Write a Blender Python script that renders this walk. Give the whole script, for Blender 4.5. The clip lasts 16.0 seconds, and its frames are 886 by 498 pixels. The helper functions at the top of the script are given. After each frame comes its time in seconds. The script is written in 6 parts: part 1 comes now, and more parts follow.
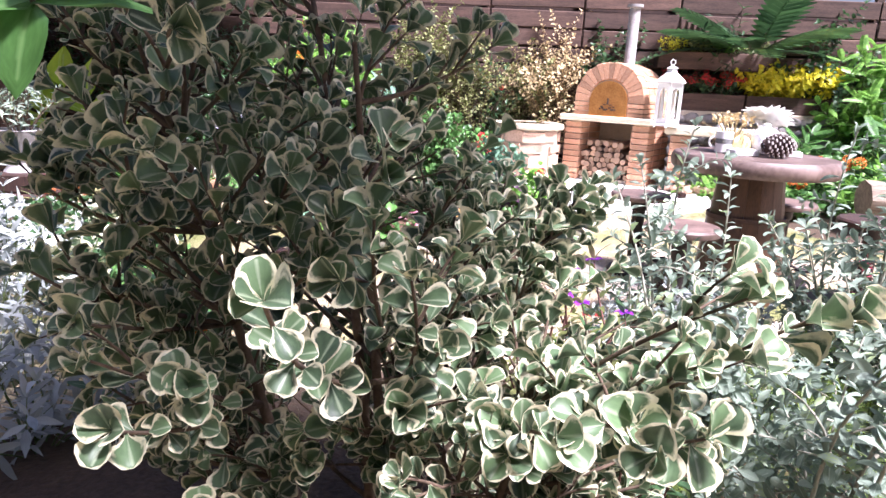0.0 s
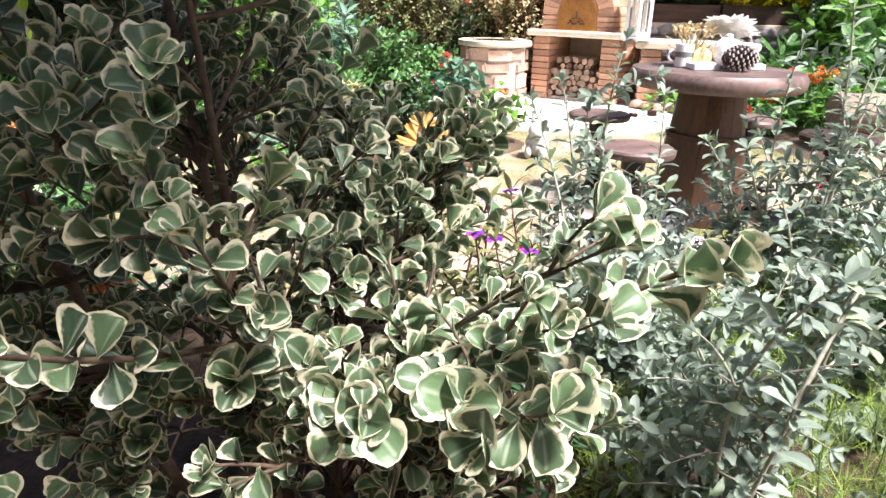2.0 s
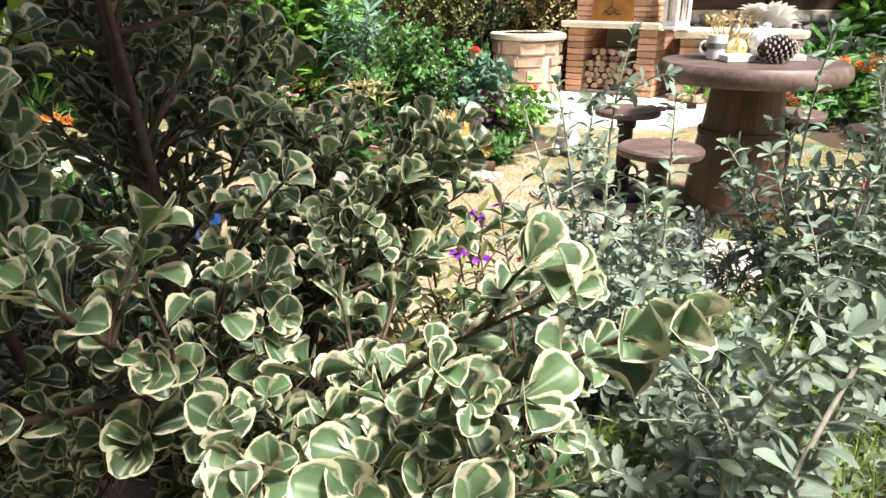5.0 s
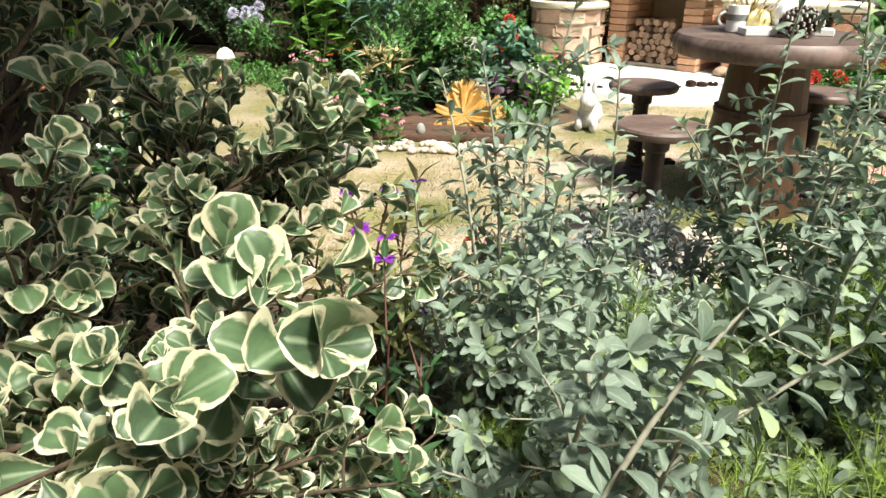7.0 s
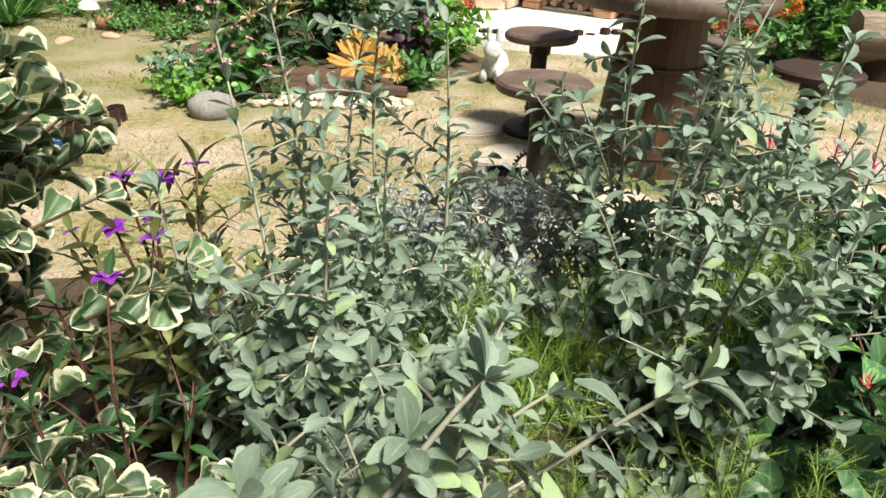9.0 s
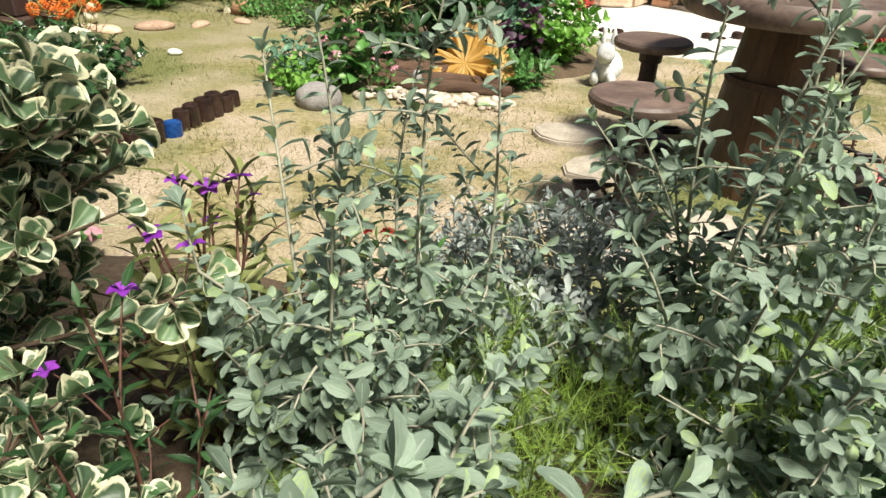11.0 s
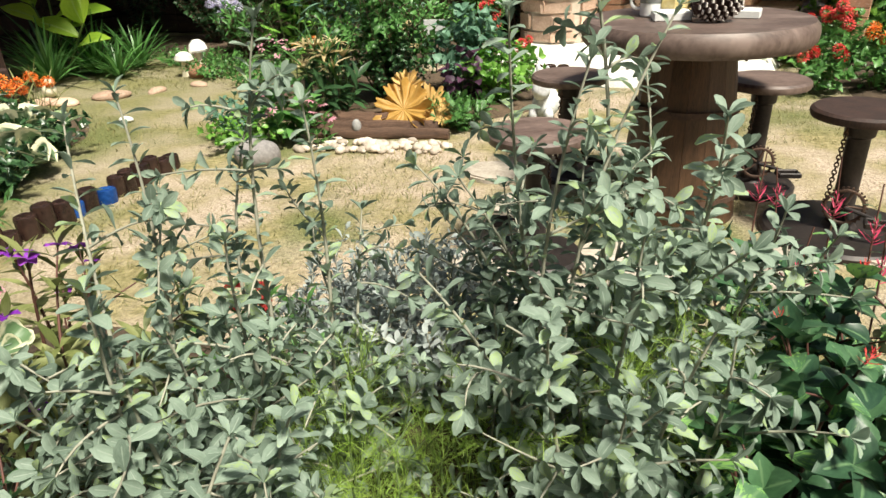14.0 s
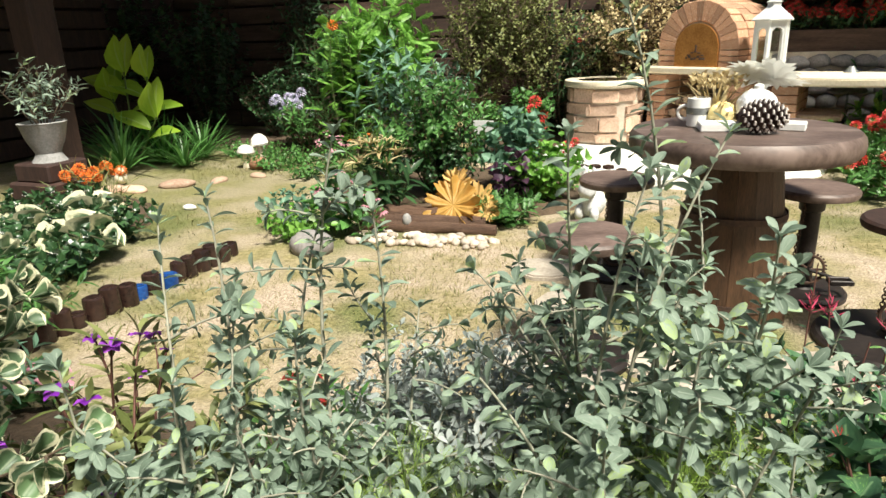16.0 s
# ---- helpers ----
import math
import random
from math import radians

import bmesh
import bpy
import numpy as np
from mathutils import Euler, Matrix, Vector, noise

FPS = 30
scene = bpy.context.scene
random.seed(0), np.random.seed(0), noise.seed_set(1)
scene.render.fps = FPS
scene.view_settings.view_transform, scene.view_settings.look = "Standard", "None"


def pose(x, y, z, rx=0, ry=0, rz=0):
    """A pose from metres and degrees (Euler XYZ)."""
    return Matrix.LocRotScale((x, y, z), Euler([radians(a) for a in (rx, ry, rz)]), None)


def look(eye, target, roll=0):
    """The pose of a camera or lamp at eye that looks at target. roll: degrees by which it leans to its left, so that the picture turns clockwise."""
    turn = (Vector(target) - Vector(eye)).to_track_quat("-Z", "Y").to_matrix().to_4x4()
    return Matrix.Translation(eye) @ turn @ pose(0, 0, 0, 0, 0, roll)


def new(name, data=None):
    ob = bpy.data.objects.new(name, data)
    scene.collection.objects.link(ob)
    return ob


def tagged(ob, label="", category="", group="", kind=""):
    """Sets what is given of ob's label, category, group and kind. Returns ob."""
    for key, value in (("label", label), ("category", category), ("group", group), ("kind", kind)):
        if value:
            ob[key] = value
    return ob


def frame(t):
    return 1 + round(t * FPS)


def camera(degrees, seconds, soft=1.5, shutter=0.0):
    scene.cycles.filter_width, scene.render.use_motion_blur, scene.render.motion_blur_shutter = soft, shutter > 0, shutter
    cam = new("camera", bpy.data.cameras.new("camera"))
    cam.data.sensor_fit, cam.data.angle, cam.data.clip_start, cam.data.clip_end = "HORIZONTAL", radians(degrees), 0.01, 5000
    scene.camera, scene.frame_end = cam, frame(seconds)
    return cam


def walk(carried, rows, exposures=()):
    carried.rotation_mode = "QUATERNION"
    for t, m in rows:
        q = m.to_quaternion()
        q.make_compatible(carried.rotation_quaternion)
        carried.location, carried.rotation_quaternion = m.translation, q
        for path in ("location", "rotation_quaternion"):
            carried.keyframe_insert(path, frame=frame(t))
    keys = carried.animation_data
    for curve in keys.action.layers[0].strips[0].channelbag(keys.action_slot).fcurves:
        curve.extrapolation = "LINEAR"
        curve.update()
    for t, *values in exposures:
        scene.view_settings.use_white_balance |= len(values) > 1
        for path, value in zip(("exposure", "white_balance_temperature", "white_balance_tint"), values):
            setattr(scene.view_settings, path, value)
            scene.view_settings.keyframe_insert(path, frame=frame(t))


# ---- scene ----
cam = camera(67.5, 16.0)
METRES, EYE, TILT, LEAN, TURN = 1.642, 1.0653, -14.345, -2.525, 5.145
ROWS = [
    (0.0, 0.0, 0.0, 0.0, -0.0, 0.0, -0.0),
    (0.5, 0.0266, 0.0334, -0.0004, -0.27, -3.26, 0.39),
    (1.0, 0.0603, 0.0597, 0.0026, -0.31, -5.57, 1.28),
    (1.5, 0.0918, 0.0762, 0.0087, -0.87, -6.13, 1.6),
    (2.0, 0.1164, 0.0867, 0.0122, -1.3, -6.57, 1.63),
    (2.5, 0.1312, 0.0986, 0.0162, -1.76, -6.63, 2.57),
    (3.0, 0.1394, 0.1089, 0.0203, -1.63, -5.82, 2.56),
    (3.5, 0.1432, 0.1162, 0.024, -2.04, -6.04, 2.58),
    (6.0, 0.277, 0.1886, 0.0399, 7.5, -8.15, 1.06),
    (6.5, 0.329, 0.2012, 0.0346, 8.95, -8.88, 0.39),
    (7.0, 0.3733, 0.2163, 0.0352, 7.7, -9.45, 0.3),
    (7.5, 0.3952, 0.2454, 0.0392, 4.85, -10.26, 1.26),
    (8.0, 0.4286, 0.291, 0.0426, 2.87, -11.22, 0.53),
    (8.5, 0.473, 0.3383, 0.0502, 2.08, -12.98, 0.5),
    (11.0, 0.5831, 0.4158, 0.0965, 13.26, -15.15, -2.42),
    (11.5, 0.6223, 0.4222, 0.0994, 17.71, -14.72, -2.46),
    (12.0, 0.6719, 0.429, 0.0978, 17.83, -14.75, -1.99),
    (12.5, 0.7105, 0.4369, 0.0961, 17.26, -14.61, -1.04),
    (13.0, 0.7453, 0.4484, 0.095, 15.62, -14.45, 0.59),
    (13.5, 0.7695, 0.4551, 0.099, 13.27, -13.44, 1.7),
    (14.0, 0.7741, 0.4535, 0.1052, 12.74, -11.6, 1.76),
    (14.5, 0.7763, 0.4453, 0.1139, 13.75, -9.51, 1.57),
    (15.0, 0.7758, 0.4387, 0.1208, 15.14, -7.51, 1.6),
    (15.5, 0.7691, 0.4321, 0.1252, 15.34, -5.8, 1.09),
    (16.0, 0.7621, 0.4172, 0.1265, 16.39, -3.88, 0.3),
]
walk(cam, [(t, pose(0.4173, 0.0643, EYE, TILT, LEAN, TURN) @ pose(METRES * x, METRES * y, METRES * z, 90 + pitch, roll, yaw)) for t, x, y, z, yaw, pitch, roll in ROWS],
     [(0.0, 1.8, 5750, 34), (1.0, 1.64, 5900, 29), (2.0, 1.43, 6100, 24), (3.5, 1.22, 6250, 19), (6.0, 1.02, 6550, 10), (8.5, 0.66, 6650, 4), (13.0, 0.57, 6700, 6), (16.0, 0.66, 6650, 6)])

# ---- light: bright overcast sky, soft sun from the right behind the walker ----
world = bpy.data.worlds.new("sky")
scene.world = world
world.use_nodes = True
SUN_EL, SUN_AZ = 60.0, 128.0
wn = world.node_tree.nodes
sky = wn.new("ShaderNodeTexSky")
sky.sky_type, sky.sun_disc = "NISHITA", False
sky.sun_elevation, sky.sun_rotation = radians(SUN_EL), radians(SUN_AZ)
sky.air_density, sky.dust_density, sky.ozone_density = 1.0, 4.0, 1.0
wn["Background"].inputs["Strength"].default_value = 0.047
world.node_tree.links.new(sky.outputs[0], wn["Background"].inputs["Color"])
sun_data = bpy.data.lights.new("sun", "SUN")
sun_data.energy, sun_data.angle, sun_data.color = 5.0, radians(11), (1.0, 0.96, 0.86)
sun = new("sun", sun_data)
az, el = radians(SUN_AZ), radians(SUN_EL)
sun.matrix_world = look((math.sin(az) * math.cos(el) * 30, math.cos(az) * math.cos(el) * 30, math.sin(el) * 30), (0, 0, 0))


# ---- materials ----
def rgb(c):
    return (*c, 1.0)


def surface(name, c1, c2, scale=6.0, fine=60.0, rough=0.7, bump=0.3, depth=0.01, metal=0.0, stretch=(1, 1, 1), c3=None, spots=0.0, vary=0.12):
    """A procedural surface: two colours mixed by coarse and fine noise, stains of a third, relief, and a change from piece to piece."""
    m = bpy.data.materials.new(name)
    m.use_nodes = True
    t = m.node_tree
    n, link = t.nodes, t.links.new
    b = n["Principled BSDF"]
    co = n.new("ShaderNodeTexCoord")
    mp = n.new("ShaderNodeMapping")
    mp.inputs["Scale"].default_value = stretch
    link(co.outputs["Object"], mp.inputs["Vector"])
    info = n.new("ShaderNodeObjectInfo")
    geo = n.new("ShaderNodeNewGeometry")
    add = n.new("ShaderNodeMath")
    add.operation = "ADD"
    link(info.outputs["Random"], add.inputs[0])
    link(geo.outputs["Random Per Island"], add.inputs[1])
    frac = n.new("ShaderNodeMath")
    frac.operation = "FRACT"
    link(add.outputs[0], frac.inputs[0])
    tex = []
    for s, d in ((scale, 4.0), (fine, 6.0)):
        x = n.new("ShaderNodeTexNoise")
        x.noise_dimensions = "4D"
        x.inputs["Scale"].default_value, x.inputs["Detail"].default_value = s, d
        link(mp.outputs[0], x.inputs["Vector"])
        link(frac.outputs[0], x.inputs["W"])
        tex.append(x)
    mean = n.new("ShaderNodeMath")
    mean.operation = "MULTIPLY_ADD"
    link(tex[1].outputs["Fac"], mean.inputs[0])
    mean.inputs[1].default_value = 0.5
    half = n.new("ShaderNodeMath")
    half.operation = "MULTIPLY"
    link(tex[0].outputs["Fac"], half.inputs[0])
    half.inputs[1].default_value = 0.5
    link(half.outputs[0], mean.inputs[2])
    ramp = n.new("ShaderNodeValToRGB")
    e = ramp.color_ramp.elements
    e[0].position, e[0].color, e[1].position, e[1].color = 0.36, rgb(c1), 0.64, rgb(c2)
    link(mean.outputs[0], ramp.inputs[0])
    out = ramp.outputs[0]
    if c3:
        stain = n.new("ShaderNodeTexNoise")
        stain.inputs["Scale"].default_value, stain.inputs["Detail"].default_value = scale * 0.6, 5.0
        link(mp.outputs[0], stain.inputs["Vector"])
        cut = n.new("ShaderNodeValToRGB")
        cut.color_ramp.elements[0].position, cut.color_ramp.elements[1].position = 0.62 - spots, 0.72 - spots
        link(stain.outputs["Fac"], cut.inputs[0])
        mix = n.new("ShaderNodeMix")
        mix.data_type = "RGBA"
        link(cut.outputs[0], mix.inputs[0])
        link(out, mix.inputs[6])
        mix.inputs[7].default_value = rgb(c3)
        out = mix.outputs[2]
    hsv = n.new("ShaderNodeHueSaturation")
    rng = n.new("ShaderNodeMapRange")
    rng.inputs["To Min"].default_value, rng.inputs["To Max"].default_value = 1 - vary * 1.6, 1 + vary
    link(frac.outputs[0], rng.inputs["Value"])
    link(rng.outputs[0], hsv.inputs["Value"])
    link(out, hsv.inputs["Color"])
    link(hsv.outputs[0], b.inputs["Base Color"])
    b.inputs["Roughness"].default_value, b.inputs["Metallic"].default_value = rough, metal
    bp = n.new("ShaderNodeBump")
    bp.inputs["Strength"].default_value, bp.inputs["Distance"].default_value = bump, depth
    link(mean.outputs[0], bp.inputs["Height"])
    link(bp.outputs[0], b.inputs["Normal"])
    return m


def leaf_mat(name, c1, c2, rim=None, rim_at=0.62, rib=None, rough=0.5, through_light=0.25, young=None):
    """Leaf: greens that change from leaf to leaf, a rim or midrib of another colour by the leaf's own coordinates."""
    m = bpy.data.materials.new(name)
    m.use_nodes = True
    t = m.node_tree
    n, link = t.nodes, t.links.new
    b = n["Principled BSDF"]
    uv = n.new("ShaderNodeUVMap")
    sep = n.new("ShaderNodeSeparateXYZ")
    link(uv.outputs[0], sep.inputs[0])
    info = n.new("ShaderNodeObjectInfo")
    geo = n.new("ShaderNodeNewGeometry")
    add = n.new("ShaderNodeMath")
    link(info.outputs["Random"], add.inputs[0])
    link(geo.outputs["Random Per Island"], add.inputs[1])
    frac = n.new("ShaderNodeMath")
    frac.operation = "FRACT"
    link(add.outputs[0], frac.inputs[0])
    co = n.new("ShaderNodeTexCoord")
    tex = n.new("ShaderNodeTexNoise")
    tex.noise_dimensions = "4D"
    tex.inputs["Scale"].default_value, tex.inputs["Detail"].default_value = 4.5, 5.0
    link(uv.outputs[0], tex.inputs["Vector"])
    w = n.new("ShaderNodeMath")
    w.operation = "MULTIPLY"
    link(frac.outputs[0], w.inputs[0])
    w.inputs[1].default_value = 40.0
    link(w.outputs[0], tex.inputs["W"])
    avg = n.new("ShaderNodeMath")
    avg.operation = "MULTIPLY_ADD"
    link(tex.outputs["Fac"], avg.inputs[0])
    avg.inputs[1].default_value = 0.9
    link(frac.outputs[0], avg.inputs[2])
    ramp = n.new("ShaderNodeValToRGB")
    e = ramp.color_ramp.elements
    e[0].position, e[0].color, e[1].position, e[1].color = 0.3, rgb(c1), 1.2, rgb(c2)
    if young:
        k = e.new(0.98)
        k.color = rgb(c2)
        e[-1].position, e[-1].color = 1.0, rgb(young)
    div = n.new("ShaderNodeMath")
    div.operation = "MULTIPLY"
    link(avg.outputs[0], div.inputs[0])
    div.inputs[1].default_value = 0.72
    link(div.outputs[0], ramp.inputs[0])
    out = ramp.outputs[0]

    def blend(factor, colour, under):
        mix = n.new("ShaderNodeMix")
        mix.data_type = "RGBA"
        link(factor, mix.inputs[0])
        link(under, mix.inputs[6])
        mix.inputs[7].default_value = rgb(colour)
        return mix.outputs[2]

    if rib:
        r = n.new("ShaderNodeMapRange")
        r.inputs["From Min"].default_value, r.inputs["From Max"].default_value = 0.02, 0.14
        r.inputs["To Min"].default_value, r.inputs["To Max"].default_value = 0.75, 0.0
        link(sep.outputs["X"], r.inputs["Value"])
        out = blend(r.outputs[0], rib, out)
    if rim:
        s = n.new("ShaderNodeMath")
        s.operation = "MULTIPLY_ADD"
        link(tex.outputs["Fac"], s.inputs[0])
        s.inputs[1].default_value = 0.75
        link(sep.outputs["X"], s.inputs[2])
        r = n.new("ShaderNodeMapRange")
        r.inputs["From Min"].default_value, r.inputs["From Max"].default_value = rim_at + 0.29, rim_at + 0.47
        link(s.outputs[0], r.inputs["Value"])
        out = blend(r.outputs[0], rim, out)
    link(out, b.inputs["Base Color"])
    b.inputs["Roughness"].default_value = rough
    tl = n.new("ShaderNodeBsdfTranslucent")
    link(out, tl.inputs["Color"])
    ms = n.new("ShaderNodeMixShader")
    ms.inputs[0].default_value = through_light
    link(b.outputs[0], ms.inputs[1])
    link(tl.outputs[0], ms.inputs[2])
    link(ms.outputs[0], n["Material Output"].inputs["Surface"])
    bp = n.new("ShaderNodeBump")
    bp.inputs["Strength"].default_value, bp.inputs["Distance"].default_value = 0.25, 0.002
    link(tex.outputs["Fac"], bp.inputs["Height"])
    link(bp.outputs[0], b.inputs["Normal"])
    return m


M = {}
M["soil"] = surface("soil", (0.05, 0.033, 0.02), (0.12, 0.08, 0.05), 5, 70, 0.95, 0.8, 0.03)
M["bark"] = surface("bark", (0.07, 0.045, 0.03), (0.17, 0.12, 0.08), 18, 90, 0.9, 0.7, 0.004)
M["stem_grey"] = surface("stem_grey", (0.26, 0.25, 0.19), (0.42, 0.41, 0.33), 20, 90, 0.8, 0.4, 0.002)
M["stem_green"] = surface("stem_green", (0.07, 0.11, 0.03), (0.14, 0.2, 0.06), 20, 90, 0.6, 0.3, 0.002)
M["stem_red"] = surface("stem_red", (0.09, 0.035, 0.03), (0.16, 0.07, 0.05), 20, 90, 0.6, 0.3, 0.002)
M["ficus"] = leaf_mat("ficus_leaf", (0.045, 0.078, 0.044), (0.135, 0.225, 0.105), rim=(0.74, 0.71, 0.5), rim_at=0.76, rib=(0.34, 0.42, 0.28), rough=0.46, through_light=0.2)
M["sage"] = leaf_mat("sage_leaf", (0.14, 0.195, 0.148), (0.33, 0.42, 0.33), rib=(0.35, 0.42, 0.34), rough=0.6, through_light=0.28, young=(0.38, 0.5, 0.24))
M["silver"] = leaf_mat("silver_leaf", (0.24, 0.28, 0.27), (0.44, 0.48, 0.46), rough=0.7, through_light=0.15)
M["salvia"] = leaf_mat("salvia_leaf", (0.024, 0.064, 0.036), (0.09, 0.2, 0.088), rib=(0.17, 0.29, 0.14), rough=0.4, through_light=0.22, young=(0.22, 0.42, 0.11))
M["green"] = leaf_mat("green_leaf", (0.035, 0.105, 0.025), (0.14, 0.33, 0.085), rib=(0.2, 0.38, 0.13), rough=0.4, through_light=0.3)
M["bright"] = leaf_mat("bright_leaf", (0.09, 0.24, 0.035), (0.27, 0.52, 0.1), rough=0.4, through_light=0.38)
M["dark"] = leaf_mat("dark_leaf", (0.018, 0.05, 0.02), (0.06, 0.14, 0.05), rib=(0.1, 0.18, 0.08), rough=0.35)
M["olive"] = leaf_mat("olive_leaf", (0.12, 0.15, 0.04), (0.32, 0.34, 0.13), rough=0.55)
M["bluish"] = leaf_mat("bluish_leaf", (0.07, 0.16, 0.1), (0.2, 0.36, 0.24), rib=(0.25, 0.4, 0.3), rough=0.5)
M["feather"] = leaf_mat("feathery_leaf", (0.19, 0.34, 0.035), (0.44, 0.6, 0.13), rough=0.5, through_light=0.38)
M["lime"] = leaf_mat("lime_leaf", (0.2, 0.4, 0.03), (0.5, 0.66, 0.08), rib=(0.5, 0.65, 0.2), rough=0.4, through_light=0.4)
M["yellow"] = leaf_mat("yellow_leaf", (0.48, 0.27, 0.06), (0.82, 0.57, 0.24), rib=(0.8, 0.62, 0.34), rough=0.55, through_light=0.2)
M["lemon"] = leaf_mat("lemon_leaf", (0.72, 0.62, 0.02), (0.9, 0.85, 0.06), rough=0.5, through_light=0.3)
M["straw"] = leaf_mat("straw_leaf", (0.4, 0.3, 0.14), (0.68, 0.56, 0.32), rough=0.7, through_light=0.2)
M["purple_leaf"] = leaf_mat("purple_leaf", (0.03, 0.015, 0.03), (0.1, 0.04, 0.08), rough=0.5)
M["red"] = leaf_mat("red_petal", (0.5, 0.02, 0.03), (0.8, 0.1, 0.08), rough=0.5, through_light=0.3)
M["rose"] = leaf_mat("rose_petal", (0.45, 0.02, 0.08), (0.75, 0.1, 0.2), rough=0.5, through_light=0.3)
M["orange"] = leaf_mat("orange_petal", (0.75, 0.13, 0.02), (0.9, 0.3, 0.05), rough=0.5, through_light=0.3)
M["pink"] = leaf_mat("pink_petal", (0.6, 0.22, 0.32), (0.8, 0.45, 0.52), rough=0.5, through_light=0.3)
M["violet"] = leaf_mat("violet_petal", (0.2, 0.02, 0.4), (0.42, 0.08, 0.65), rough=0.5, through_light=0.3)
M["mauve"] = leaf_mat("mauve_petal", (0.4, 0.36, 0.6), (0.75, 0.72, 0.85), rough=0.5, through_light=0.3)
M["white_petal"] = leaf_mat("white_petal", (0.75, 0.75, 0.7), (0.85, 0.85, 0.8), rough=0.5, through_light=0.3)
M["grass"] = leaf_mat("grass_blade", (0.13, 0.14, 0.04), (0.33, 0.29, 0.13), rough=0.7, through_light=0.3)
M["brick"] = surface("brick_clay", (0.42, 0.2, 0.11), (0.66, 0.4, 0.26), 10, 70, 0.85, 0.6, 0.006, c3=(0.68, 0.5, 0.38), spots=0.04, vary=0.2)
M["mortar"] = surface("mortar", (0.45, 0.38, 0.3), (0.6, 0.52, 0.43), 12, 80, 0.95, 0.6, 0.004)
M["slab"] = surface("limestone_slab", (0.6, 0.52, 0.38), (0.78, 0.7, 0.55), 8, 60, 0.8, 0.4, 0.004)
M["flag"] = surface("flagstone", (0.42, 0.27, 0.19), (0.7, 0.5, 0.38), 8, 60, 0.85, 0.5, 0.006, vary=0.2)
M["table_wood"] = surface("table_wood", (0.075, 0.048, 0.039), (0.2, 0.14, 0.12), 6, 45, 0.5, 0.3, 0.003, stretch=(1, 2.2, 1), c3=(0.26, 0.19, 0.165), spots=0.05)
M["barrel_wood"] = surface("barrel_wood", (0.04, 0.02, 0.011), (0.12, 0.062, 0.033), 6, 50, 0.45, 0.3, 0.004, stretch=(6, 6, 0.6), vary=0.08)
M["iron"] = surface("painted_iron", (0.018, 0.014, 0.014), (0.045, 0.034, 0.03), 12, 80, 0.5, 0.3, 0.002, metal=0.3)
M["rust"] = surface("rusty_iron", (0.05, 0.03, 0.025), (0.13, 0.075, 0.05), 14, 80, 0.75, 0.5, 0.003, metal=0.3)
M["gravel"] = surface("white_gravel", (0.62, 0.6, 0.55), (0.85, 0.83, 0.78), 30, 160, 0.95, 0.8, 0.01)
M["pebble"] = surface("pebble", (0.45, 0.36, 0.28), (0.72, 0.63, 0.53), 12, 70, 0.75, 0.3, 0.003, vary=0.25)
M["greystone"] = surface("grey_stone", (0.2, 0.185, 0.18), (0.38, 0.35, 0.34), 12, 70, 0.85, 0.4, 0.004)
M["paving"] = surface("paving_stone", (0.33, 0.28, 0.23), (0.54, 0.47, 0.39), 9, 70, 0.9, 0.5, 0.005)
M["fence_wood"] = surface("fence_wood", (0.045, 0.026, 0.02), (0.14, 0.083, 0.062), 3, 30, 0.85, 0.5, 0.006, stretch=(1, 1, 8), c3=(0.035, 0.02, 0.017), vary=0.25)
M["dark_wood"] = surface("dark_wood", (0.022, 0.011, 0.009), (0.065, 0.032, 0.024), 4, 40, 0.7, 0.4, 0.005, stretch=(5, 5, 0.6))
M["log_wood"] = surface("weathered_log", (0.17, 0.125, 0.09), (0.42, 0.34, 0.26), 5, 50, 0.85, 0.9, 0.014, stretch=(0.5, 7, 7))
M["drift"] = surface("driftwood", (0.045, 0.024, 0.016), (0.17, 0.095, 0.06), 6, 60, 0.8, 0.9, 0.014, stretch=(0.5, 8, 8))
M["firewood"] = surface("firewood", (0.24, 0.14, 0.09), (0.52, 0.37, 0.26), 12, 70, 0.85, 0.5, 0.004, vary=0.25)
M["copper"] = surface("copper_plate", (0.4, 0.16, 0.04), (0.66, 0.32, 0.1), 10, 60, 0.45, 0.3, 0.003, metal=0.6)
M["white"] = surface("white_paint", (0.76, 0.76, 0.75), (0.84, 0.84, 0.83), 10, 60, 0.45, 0.1, 0.001)
M["wax"] = surface("ivory_wax", (0.75, 0.68, 0.5), (0.85, 0.78, 0.62), 10, 60, 0.5, 0.1, 0.001)
M["gold"] = surface("gold_paint", (0.7, 0.55, 0.2), (0.85, 0.72, 0.4), 14, 80, 0.4, 0.3, 0.002, metal=0.3)
M["cone"] = surface("pinecone", (0.035, 0.02, 0.018), (0.09, 0.05, 0.04), 20, 90, 0.7, 0.3, 0.002)
M["cone_tip"] = surface("pinecone_tip", (0.45, 0.4, 0.36), (0.75, 0.7, 0.66), 20, 90, 0.7, 0.3, 0.002)
M["ball"] = surface("silver_ball", (0.55, 0.57, 0.62), (0.9, 0.9, 0.93), 60, 200, 0.35, 0.8, 0.006, metal=0.1)
M["zinc"] = surface("zinc", (0.17, 0.18, 0.18), (0.3, 0.31, 0.31), 10, 60, 0.5, 0.2, 0.002, metal=0.5)
M["concrete"] = surface("pale_concrete", (0.22, 0.215, 0.21), (0.38, 0.37, 0.36), 9, 70, 0.9, 0.4, 0.004)
